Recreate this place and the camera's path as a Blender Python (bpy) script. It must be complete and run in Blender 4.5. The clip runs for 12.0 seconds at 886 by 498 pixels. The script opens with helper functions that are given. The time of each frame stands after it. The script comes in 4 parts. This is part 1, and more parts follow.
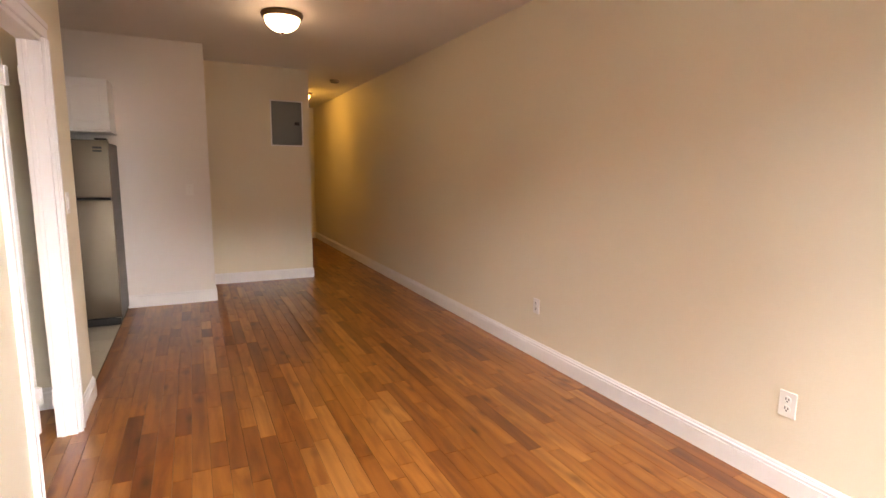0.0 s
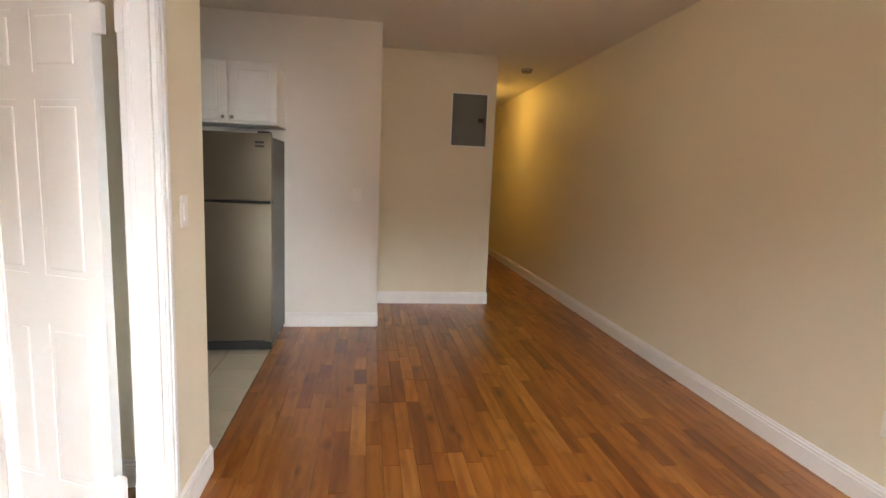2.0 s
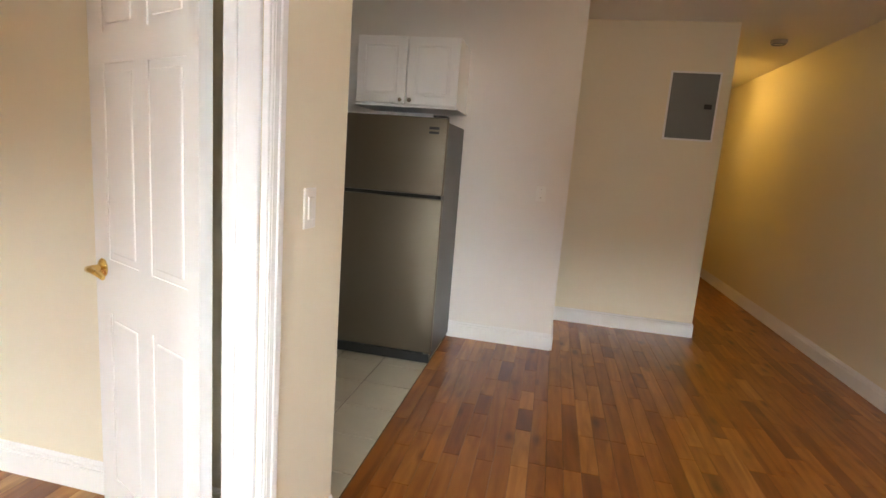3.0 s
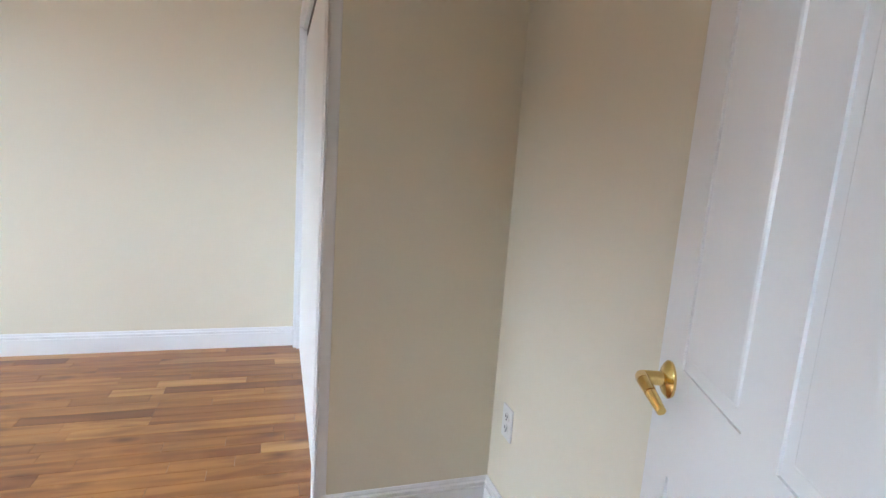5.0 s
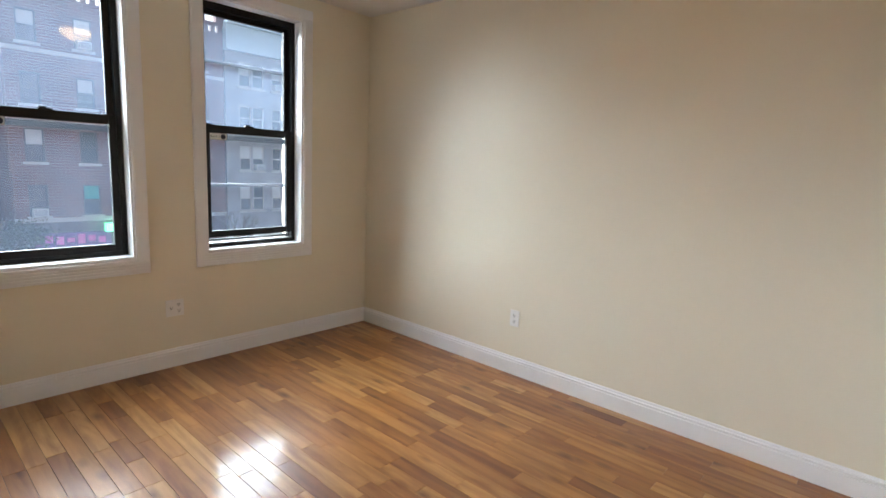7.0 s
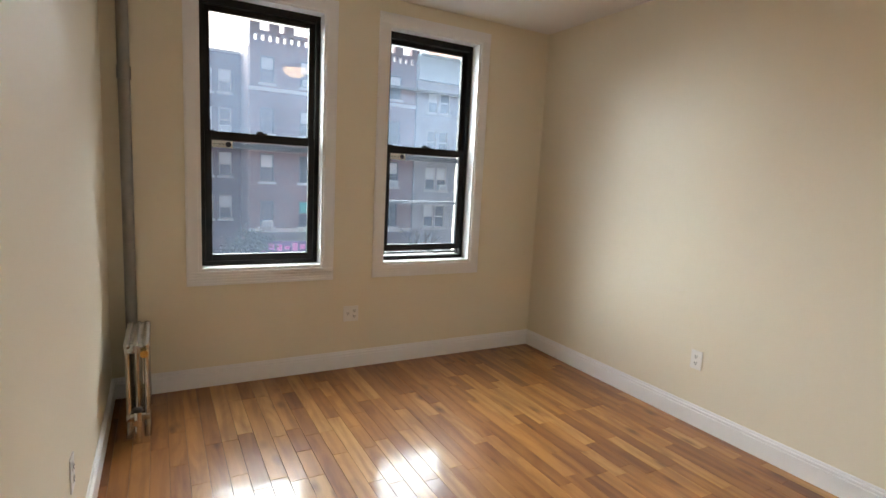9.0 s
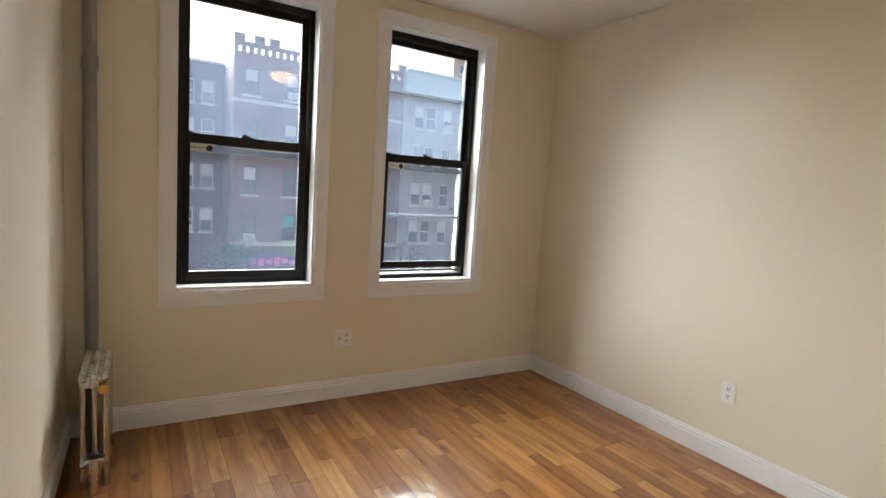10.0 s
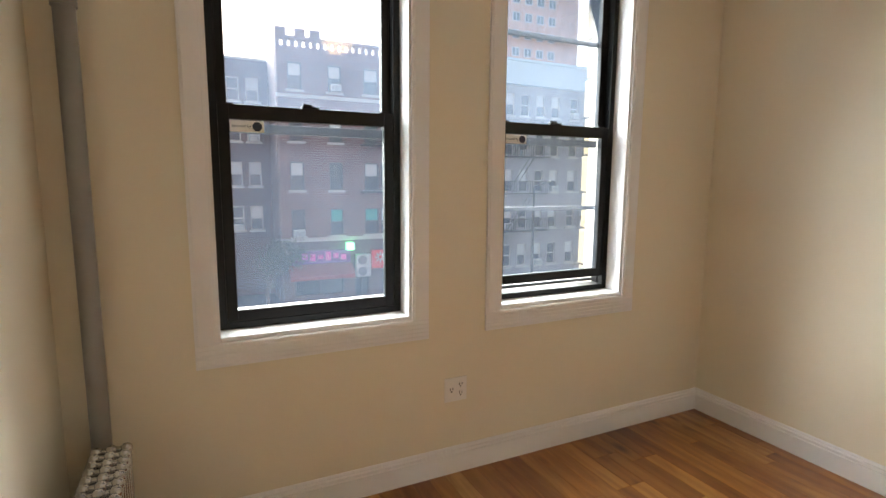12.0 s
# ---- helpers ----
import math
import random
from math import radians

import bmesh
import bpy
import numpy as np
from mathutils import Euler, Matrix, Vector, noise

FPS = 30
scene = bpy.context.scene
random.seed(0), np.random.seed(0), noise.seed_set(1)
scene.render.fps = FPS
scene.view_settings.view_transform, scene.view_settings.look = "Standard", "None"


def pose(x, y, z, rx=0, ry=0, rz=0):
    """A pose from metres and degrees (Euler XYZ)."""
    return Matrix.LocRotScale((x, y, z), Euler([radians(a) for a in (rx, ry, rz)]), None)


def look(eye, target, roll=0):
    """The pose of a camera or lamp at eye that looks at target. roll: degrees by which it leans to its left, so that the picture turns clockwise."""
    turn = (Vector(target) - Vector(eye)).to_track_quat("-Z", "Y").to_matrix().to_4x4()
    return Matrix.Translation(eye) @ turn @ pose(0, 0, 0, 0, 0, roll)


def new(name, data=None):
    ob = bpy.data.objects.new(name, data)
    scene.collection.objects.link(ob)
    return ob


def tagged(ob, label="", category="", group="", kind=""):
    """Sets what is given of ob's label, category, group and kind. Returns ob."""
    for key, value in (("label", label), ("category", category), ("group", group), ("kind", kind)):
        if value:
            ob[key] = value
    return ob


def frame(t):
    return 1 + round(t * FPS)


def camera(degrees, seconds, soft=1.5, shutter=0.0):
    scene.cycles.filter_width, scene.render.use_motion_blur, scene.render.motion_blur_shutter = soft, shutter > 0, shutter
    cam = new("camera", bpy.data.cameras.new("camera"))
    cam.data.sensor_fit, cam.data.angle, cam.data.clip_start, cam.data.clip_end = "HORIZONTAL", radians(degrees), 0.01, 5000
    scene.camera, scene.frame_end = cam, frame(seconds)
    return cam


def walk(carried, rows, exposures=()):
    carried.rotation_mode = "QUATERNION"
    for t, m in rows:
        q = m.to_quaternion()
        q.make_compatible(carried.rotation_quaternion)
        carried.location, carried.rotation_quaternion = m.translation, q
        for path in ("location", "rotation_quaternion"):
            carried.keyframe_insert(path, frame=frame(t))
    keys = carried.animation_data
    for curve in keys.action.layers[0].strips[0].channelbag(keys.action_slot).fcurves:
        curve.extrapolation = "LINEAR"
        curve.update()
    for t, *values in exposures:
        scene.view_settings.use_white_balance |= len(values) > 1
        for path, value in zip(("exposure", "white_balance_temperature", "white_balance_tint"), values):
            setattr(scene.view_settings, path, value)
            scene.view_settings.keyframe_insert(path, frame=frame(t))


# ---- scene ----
cam = camera(81.4, 12.0)
PATH = [
    (0, (0.042, -0.138, 1.411), (0.908, 1.64, 1.116), 0.7),
    (0.5, (0.101, 0.182, 1.364), (0.757, 2.044, 1.043), 2.1),
    (1, (0.089, 0.507, 1.401), (0.657, 2.403, 1.116), 1.9),
    (1.5, (0.142, 0.836, 1.416), (0.559, 2.77, 1.127), 2.1),
    (2, (0.121, 1.211, 1.393), (0.414, 3.169, 1.114), 2.4),
    (2.5, (0.083, 1.571, 1.367), (0.158, 3.549, 1.082), 3.1),
    (3, (0.108, 1.923, 1.385), (-0.282, 3.856, 1.048), 4.5),
    (3.5, (-0.035, 2.222, 1.356), (-0.916, 3.969, 0.941), 4.7),
    (3.7, (-0.12, 2.314, 1.347), (-1.191, 3.948, 0.918), 4.6),
    (5.3, (-0.736, 2.704, 1.276), (-2.679, 3.079, 0.985), 4.2),
    (5.5, (-0.797, 2.685, 1.283), (-2.766, 2.902, 1.003), 4.4),
    (6, (-1.051, 2.748, 1.425), (-2.983, 2.382, 1.059), 5.0),
    (6.5, (-1.091, 2.688, 1.381), (-2.841, 1.775, 1.057), 4.2),
    (7, (-1.122, 2.589, 1.454), (-2.598, 1.278, 1.135), 2.7),
    (7.5, (-1.111, 2.614, 1.467), (-2.336, 1.053, 1.216), 2.0),
    (9.5, (-1.266, 2.459, 1.419), (-2.218, 0.72, 1.153), 2.9),
    (10, (-1.28, 2.194, 1.404), (-2.297, 0.485, 1.195), 3.7),
    (10.5, (-1.405, 1.987, 1.411), (-2.4, 0.265, 1.196), 4.0),
    (11, (-1.467, 1.755, 1.412), (-2.373, -0.016, 1.198), 3.0),
    (11.5, (-1.354, 1.371, 1.399), (-2.244, -0.406, 1.175), 1.2),
    (12, (-1.397, 1.035, 1.387), (-2.258, -0.75, 1.119), 0.4),
]
EXPOSURES = [(0, 3.0, 8100, 24), (1, 3.05, 7700, 18), (2, 3.18, 7200, 12), (2.5, 3.2, 7100, 11), (3.5, 3.12, 7000, 10),
             (5.5, 2.75, 5500, 7), (6, 2.75, 5600, 7), (6.5, 2.4, 5700, 9), (7.5, 2.25, 7100, 10), (9.5, 2.2, 7000, 10), (12, 2.4, 7300, 11)]
SKY = 0.05
SUN, SUN_ANGLE, SUN_ELEV, SKY_COLOR = 10.5, 90.0, 34.0, (0.79, 0.91, 1.0)
SUN_ROT = 177
GRIME_HAZE = 0.015
DOOR_TURN = 24
LAMP_LIV, LAMP_HAL, LAMP_BEDROOM = 2.8, 3.2, 2.6
WALL = (0.80, 0.742, 0.605)
WOOD_LIVING = ((0.190, 0.054, 0.010), (0.280, 0.090, 0.016), (0.340, 0.117, 0.021), (0.395, 0.146, 0.030), (0.470, 0.205, 0.055))
WOOD_BED = ((0.205, 0.066, 0.014), (0.300, 0.112, 0.025), (0.375, 0.156, 0.037), (0.445, 0.205, 0.056), (0.545, 0.298, 0.105))
walk(cam, [(t, look(eye, aim, roll)) for t, eye, aim, roll in PATH],
     exposures=EXPOSURES)

# ---- world and light ----
sky_world = bpy.data.worlds.new("sky")
scene.world = sky_world
sky_world.use_nodes = True
wn = sky_world.node_tree.nodes
wl = sky_world.node_tree.links
sky_tex = wn.new("ShaderNodeTexSky")
sky_tex.sky_type = "NISHITA"
sky_tex.sun_disc = False
sky_tex.sun_elevation = radians(SUN_ELEV)
sky_tex.sun_rotation = radians(SUN_ROT)
sky_tex.dust_density = 1.5
sky_tex.air_density = 1.2
wn["Background"].inputs["Strength"].default_value = SKY
wl.new(sky_tex.outputs[0], wn["Background"].inputs["Color"])

# bright hazy sky over the roofs across the street
sun_data = bpy.data.lights.new("sun", "SUN")
sun_data.energy = SUN
sun_data.angle = radians(SUN_ANGLE)
sun_data.color = SKY_COLOR
sun = new("sun", sun_data)
sun.matrix_world = look((0, 0, 0), (-0.05, math.cos(radians(SUN_ELEV)), -math.sin(radians(SUN_ELEV))))


# ---- materials ----
def material(name, color, rough=0.5, metal=0.0, vary=0.06, scale=3.0, bump=0.0, bump_scale=60.0, coat=0.0, random_tint=0.0, spec=0.5):
    m = bpy.data.materials.new(name)
    m.use_nodes = True
    n, l = m.node_tree.nodes, m.node_tree.links
    b = n["Principled BSDF"]
    b.inputs["Roughness"].default_value = rough
    b.inputs["Metallic"].default_value = metal
    b.inputs["Coat Weight"].default_value = coat
    b.inputs["Specular IOR Level"].default_value = spec
    tc = n.new("ShaderNodeTexCoord")
    big = n.new("ShaderNodeTexNoise")
    big.inputs["Scale"].default_value = scale
    big.inputs["Detail"].default_value = 5.0
    l.new(tc.outputs["Object"], big.inputs["Vector"])
    mix = n.new("ShaderNodeMixRGB")
    mix.inputs[1].default_value = (*[c * (1 - vary) for c in color], 1)
    mix.inputs[2].default_value = (*[min(c * (1 + vary), 0.98) for c in color], 1)
    l.new(big.outputs["Fac"], mix.inputs[0])
    out = mix.outputs[0]
    if random_tint:
        info = n.new("ShaderNodeObjectInfo")
        hsv = n.new("ShaderNodeHueSaturation")
        span = n.new("ShaderNodeMapRange")
        span.inputs[3].default_value, span.inputs[4].default_value = 1 - random_tint, 1 + random_tint
        l.new(info.outputs["Random"], span.inputs[0])
        l.new(span.outputs[0], hsv.inputs["Value"])
        l.new(out, hsv.inputs["Color"])
        out = hsv.outputs[0]
    l.new(out, b.inputs["Base Color"])
    rr = n.new("ShaderNodeMapRange")
    rr.inputs[3].default_value, rr.inputs[4].default_value = max(rough - 0.07, 0.02), min(rough + 0.07, 1)
    l.new(big.outputs["Fac"], rr.inputs[0])
    l.new(rr.outputs[0], b.inputs["Roughness"])
    if bump:
        fine = n.new("ShaderNodeTexNoise")
        fine.inputs["Scale"].default_value = bump_scale
        fine.inputs["Detail"].default_value = 4.0
        l.new(tc.outputs["Object"], fine.inputs["Vector"])
        bp = n.new("ShaderNodeBump")
        bp.inputs["Strength"].default_value = bump
        bp.inputs["Distance"].default_value = 0.004
        l.new(fine.outputs["Fac"], bp.inputs["Height"])
        l.new(bp.outputs[0], b.inputs["Normal"])
    return m


def wood_material(name, per_island, WOOD):
    """Varnished oak strip: tint by piece, grain along y."""
    m = bpy.data.materials.new(name)
    m.use_nodes = True
    n, l = m.node_tree.nodes, m.node_tree.links
    b = n["Principled BSDF"]
    tc = n.new("ShaderNodeTexCoord")
    if per_island:
        src = n.new("ShaderNodeNewGeometry").outputs["Random Per Island"]
    else:
        src = n.new("ShaderNodeObjectInfo").outputs["Random"]
    geo = n.new("ShaderNodeNewGeometry")
    shift = n.new("ShaderNodeVectorMath")
    shift.operation = "MULTIPLY_ADD"
    shift.inputs[1].default_value = (37.0, 53.0, 11.0)
    l.new(src, shift.inputs[0])
    l.new(geo.outputs["Position"], shift.inputs[2])
    stretch = n.new("ShaderNodeMapping")
    stretch.inputs["Scale"].default_value = (9.0, 1.6, 9.0)
    l.new(shift.outputs[0], stretch.inputs["Vector"])
    grain = n.new("ShaderNodeTexNoise")
    grain.inputs["Scale"].default_value = 1.0
    grain.inputs["Detail"].default_value = 5.0
    grain.inputs["Distortion"].default_value = 1.6
    l.new(stretch.outputs[0], grain.inputs["Vector"])
    fine_map = n.new("ShaderNodeMapping")
    fine_map.inputs["Scale"].default_value = (160.0, 7.0, 160.0)
    l.new(shift.outputs[0], fine_map.inputs["Vector"])
    fine = n.new("ShaderNodeTexNoise")
    fine.inputs["Scale"].default_value = 1.0
    fine.inputs["Detail"].default_value = 4.0
    l.new(fine_map.outputs[0], fine.inputs["Vector"])
    tint = n.new("ShaderNodeValToRGB")
    r = tint.color_ramp
    r.elements[0].position, r.elements[0].color = 0.0, (*WOOD[0], 1)
    r.elements[1].position, r.elements[1].color = 1.0, (*WOOD[4], 1)
    for p, c in ((0.14, WOOD[1]), (0.5, WOOD[2]), (0.82, WOOD[3])):
        e = r.elements.new(p)
        e.color = (*c, 1)
    l.new(src, tint.inputs[0])
    dark = n.new("ShaderNodeMixRGB")
    dark.blend_type = "MULTIPLY"
    gr = n.new("ShaderNodeValToRGB")
    gr.color_ramp.elements[0].position, gr.color_ramp.elements[0].color = 0.32, (0.52, 0.36, 0.25, 1)
    gr.color_ramp.elements[1].position, gr.color_ramp.elements[1].color = 0.58, (1, 1, 1, 1)
    l.new(grain.outputs["Fac"], gr.inputs[0])
    dark.inputs[0].default_value = 0.7
    l.new(tint.outputs[0], dark.inputs[1])
    l.new(gr.outputs[0], dark.inputs[2])
    pores = n.new("ShaderNodeMixRGB")
    pores.blend_type = "MULTIPLY"
    pores.inputs[0].default_value = 0.12
    pr = n.new("ShaderNodeValToRGB")
    pr.color_ramp.elements[0].position, pr.color_ramp.elements[0].color = 0.36, (0.55, 0.45, 0.36, 1)
    pr.color_ramp.elements[1].position, pr.color_ramp.elements[1].color = 0.52, (1, 1, 1, 1)
    l.new(fine.outputs["Fac"], pr.inputs[0])
    l.new(dark.outputs[0], pores.inputs[1])
    l.new(pr.outputs[0], pores.inputs[2])
    # cathedral figure of the growth rings
    ring_map = n.new("ShaderNodeMapping")
    ring_map.inputs["Scale"].default_value = (4.5, 0.7, 4.5)
    l.new(shift.outputs[0], ring_map.inputs["Vector"])
    ring = n.new("ShaderNodeTexWave")
    ring.bands_direction = "X"
    ring.inputs["Scale"].default_value = 1.0
    ring.inputs["Distortion"].default_value = 7.0
    ring.inputs["Detail"].default_value = 2.0
    ring.inputs["Detail Scale"].default_value = 0.9
    l.new(ring_map.outputs[0], ring.inputs["Vector"])
    rings = n.new("ShaderNodeMixRGB")
    rings.blend_type = "MULTIPLY"
    rings.inputs[0].default_value = 0.3
    ring_ramp = n.new("ShaderNodeValToRGB")
    ring_ramp.color_ramp.elements[0].position, ring_ramp.color_ramp.elements[0].color = 0.05, (0.50, 0.36, 0.26, 1)
    ring_ramp.color_ramp.elements[1].position, ring_ramp.color_ramp.elements[1].color = 0.55, (1, 1, 1, 1)
    l.new(ring.outputs["Fac"], ring_ramp.inputs[0])
    l.new(pores.outputs[0], rings.inputs[1])
    l.new(ring_ramp.outputs[0], rings.inputs[2])
    # sparse dark knots
    knot_map = n.new("ShaderNodeMapping")
    knot_map.inputs["Scale"].default_value = (7.0, 3.2, 7.0)
    l.new(shift.outputs[0], knot_map.inputs["Vector"])
    vor = n.new("ShaderNodeTexVoronoi")
    vor.inputs["Scale"].default_value = 1.0
    l.new(knot_map.outputs[0], vor.inputs["Vector"])
    kr = n.new("ShaderNodeValToRGB")
    kr.color_ramp.elements[0].position, kr.color_ramp.elements[0].color = 0.03, (0.30, 0.20, 0.14, 1)
    kr.color_ramp.elements[1].position, kr.color_ramp.elements[1].color = 0.24, (1, 1, 1, 1)
    l.new(vor.outputs["Distance"], kr.inputs[0])
    knots = n.new("ShaderNodeMixRGB")
    knots.blend_type = "MULTIPLY"
    knots.inputs[0].default_value = 0.85
    l.new(rings.outputs[0], knots.inputs[1])
    l.new(kr.outputs[0], knots.inputs[2])
    # broad darker and lighter clouds over several boards
    cloud = n.new("ShaderNodeTexNoise")
    cloud.inputs["Scale"].default_value = 1.6
    cloud.inputs["Detail"].default_value = 3.0
    l.new(geo.outputs["Position"], cloud.inputs["Vector"])
    cr = n.new("ShaderNodeMapRange")
    cr.inputs[1].default_value, cr.inputs[2].default_value = 0.3, 0.7
    cr.inputs[3].default_value, cr.inputs[4].default_value = 0.86, 1.1
    l.new(cloud.outputs["Fac"], cr.inputs[0])
    tone = n.new("ShaderNodeHueSaturation")
    l.new(cr.outputs[0], tone.inputs["Value"])
    l.new(knots.outputs[0], tone.inputs["Color"])
    l.new(tone.outputs[0], b.inputs["Base Color"])
    b.inputs["Roughness"].default_value = 0.38
    b.inputs["Coat Weight"].default_value = 0.45
    b.inputs["Coat Roughness"].default_value = 0.09
    wav = n.new("ShaderNodeTexNoise")
    wav.inputs["Scale"].default_value = 6.0
    wav.inputs["Detail"].default_value = 2.0
    l.new(geo.outputs["Position"], wav.inputs["Vector"])
    bp = n.new("ShaderNodeBump")
    bp.inputs["Strength"].default_value = 0.25
    bp.inputs["Distance"].default_value = 0.01
    l.new(wav.outputs["Fac"], bp.inputs["Height"])
    l.new(bp.outputs[0], b.inputs["Coat Normal"])
    bp2 = n.new("ShaderNodeBump")
    bp2.inputs["Strength"].default_value = 0.08
    bp2.inputs["Distance"].default_value = 0.002
    l.new(fine.outputs["Fac"], bp2.inputs["Height"])
    l.new(bp2.outputs[0], b.inputs["Normal"])
    return m


def brick_material(name, c1, c2, mortar, scale=1.0):
    m = bpy.data.materials.new(name)
    m.use_nodes = True
    n, l = m.node_tree.nodes, m.node_tree.links
    b = n["Principled BSDF"]
    b.inputs["Roughness"].default_value = 0.9
    tc = n.new("ShaderNodeTexCoord")
    sep = n.new("ShaderNodeSeparateXYZ")
    comb = n.new("ShaderNodeCombineXYZ")
    add = n.new("ShaderNodeMath")
    l.new(tc.outputs["Object"], sep.inputs[0])
    l.new(sep.outputs[0], add.inputs[0])
    l.new(sep.outputs[1], add.inputs[1])
    l.new(add.outputs[0], comb.inputs[0])
    l.new(sep.outputs[2], comb.inputs[1])
    br = n.new("ShaderNodeTexBrick")
    br.inputs["Color1"].default_value = (*c1, 1)
    br.inputs["Color2"].default_value = (*c2, 1)
    br.inputs["Mortar"].default_value = (*mortar, 1)
    br.inputs["Scale"].default_value = scale
    br.inputs["Brick Width"].default_value = 0.42
    br.inputs["Row Height"].default_value = 0.15
    br.inputs["Mortar Size"].default_value = 0.02
    l.new(comb.outputs[0], br.inputs["Vector"])
    nz = n.new("ShaderNodeTexNoise")
    nz.inputs["Scale"].default_value = 0.6
    nz.inputs["Detail"].default_value = 6
    l.new(tc.outputs["Object"], nz.inputs["Vector"])
    mx = n.new("ShaderNodeMixRGB")
    mx.blend_type = "OVERLAY"
    mx.inputs[0].default_value = 0.5
    l.new(br.outputs[0], mx.inputs[1])
    l.new(nz.outputs["Fac"], mx.inputs[2])
    l.new(mx.outputs[0], b.inputs["Base Color"])
    return m


def glow_material(name, color, strength):
    m = bpy.data.materials.new(name)
    m.use_nodes = True
    b = m.node_tree.nodes["Principled BSDF"]
    b.inputs["Base Color"].default_value = (0.8, 0.78, 0.7, 1)
    b.inputs["Roughness"].default_value = 0.3
    b.inputs["Emission Color"].default_value = (*color, 1)
    b.inputs["Emission Strength"].default_value = strength
    return m


def glass_material(name, dirt_haze):
    """Clear pane with a film of grime, tinted blue to paint in outdoor haze."""
    m = bpy.data.materials.new(name)
    m.use_nodes = True
    n, l = m.node_tree.nodes, m.node_tree.links
    n.remove(n["Principled BSDF"])
    out = n["Material Output"]
    clear = n.new("ShaderNodeBsdfTransparent")
    shine = n.new("ShaderNodeBsdfGlossy")
    shine.inputs["Roughness"].default_value = 0.02
    film = n.new("ShaderNodeBsdfTranslucent")
    # blue film colour stands in for the bluish haze outdoors
    film.inputs["Color"].default_value = (0.55, 0.72, 1.0, 1)
    fres = n.new("ShaderNodeFresnel")
    fres.inputs["IOR"].default_value = 1.45
    mx1 = n.new("ShaderNodeMixShader")
    mx2 = n.new("ShaderNodeMixShader")
    tc = n.new("ShaderNodeTexCoord")
    nz = n.new("ShaderNodeTexNoise")
    nz.inputs["Scale"].default_value = 2.2
    nz.inputs["Detail"].default_value = 6
    l.new(tc.outputs["Object"], nz.inputs["Vector"])
    rg = n.new("ShaderNodeMapRange")
    rg.inputs[3].default_value, rg.inputs[4].default_value = dirt_haze * 0.5, dirt_haze * 1.5
    l.new(nz.outputs["Fac"], rg.inputs[0])
    l.new(rg.outputs[0], mx1.inputs[0])
    l.new(clear.outputs[0], mx1.inputs[1])
    l.new(film.outputs[0], mx1.inputs[2])
    l.new(fres.outputs[0], mx2.inputs[0])
    l.new(mx1.outputs[0], mx2.inputs[1])
    l.new(shine.outputs[0], mx2.inputs[2])
    l.new(mx2.outputs[0], out.inputs["Surface"])
    return m


CREAM = material("cream_paint", WALL, 0.55, vary=0.025, scale=1.3, bump=0.12, bump_scale=90)
WHITE_WALL = material("white_wall_paint", (0.80, 0.775, 0.75), 0.55, vary=0.02, scale=1.3, bump=0.1, bump_scale=90)
CEILING = material("ceiling_paint", (0.80, 0.78, 0.75), 0.6, vary=0.03, scale=1.0, bump=0.15, bump_scale=40)
TRIM = material("white_gloss_trim", (0.86, 0.86, 0.87), 0.32, vary=0.012, scale=6, bump=0.03, bump_scale=30)
DOOR = material("white_door_paint", (0.85, 0.85, 0.85), 0.4, vary=0.012, scale=4, bump=0.04, bump_scale=70)
PLASTIC = material("white_plastic", (0.84, 0.83, 0.80), 0.3, vary=0.02)
GREY_PLASTIC = material("grey_plastic", (0.38, 0.35, 0.31), 0.5, vary=0.06)
SLOT = material("dark_slot", (0.03, 0.03, 0.03), 0.6)
BLACK = material("black_aluminium", (0.009, 0.009, 0.010), 0.4, vary=0.2, scale=8, bump=0.05, spec=0.25)
GREY_AL = material("grey_aluminium", (0.07, 0.073, 0.077), 0.5, metal=0.2, vary=0.1)
STEEL = material("brushed_steel", (0.15, 0.125, 0.09), 0.40, metal=0.6, vary=0.06, scale=5, bump=0.05, bump_scale=200)
FRIDGE_GREY = material("grey_enamel", (0.10, 0.105, 0.11), 0.45, vary=0.05, bump=0.15, bump_scale=250)
BLACK_PL = material("black_plastic", (0.015, 0.015, 0.015), 0.4, vary=0.1)
PANEL_GREY = material("panel_grey_paint", (0.15, 0.165, 0.17), 0.4, vary=0.04, bump=0.1, bump_scale=200)
BRASS = material("polished_brass", (0.80, 0.58, 0.22), 0.2, metal=1.0, vary=0.08, scale=20)
CHROME = material("chrome", (0.75, 0.75, 0.75), 0.15, metal=1.0, vary=0.05)
SILVER = material("silver_radiator_paint", (0.50, 0.49, 0.47), 0.22, metal=1.0, vary=0.12, scale=12, bump=0.2, bump_scale=60)
PIPE = material("grey_pipe_paint", (0.27, 0.265, 0.255), 0.4, metal=0.45, vary=0.15, scale=7, bump=0.3, bump_scale=30)
BRONZE = material("bronze_metal", (0.22, 0.13, 0.07), 0.35, metal=0.9, vary=0.1)
GROUT = material("grout", (0.10, 0.085, 0.06), 0.9, vary=0.2, scale=20)
TILE = material("cream_floor_tile", (0.50, 0.46, 0.37), 0.35, vary=0.1, scale=9, bump=0.1, bump_scale=40, random_tint=0.05)
OAK = wood_material("varnished_red_oak", False, WOOD_LIVING)
OAK_FAR = wood_material("varnished_red_oak_joined", True, WOOD_LIVING)
OAK_BED = wood_material("varnished_oak", False, WOOD_BED)
OAK_BED_FAR = wood_material("varnished_oak_joined", True, WOOD_BED)
JOINT = material("dark_joint", (0.09, 0.04, 0.015), 0.8)
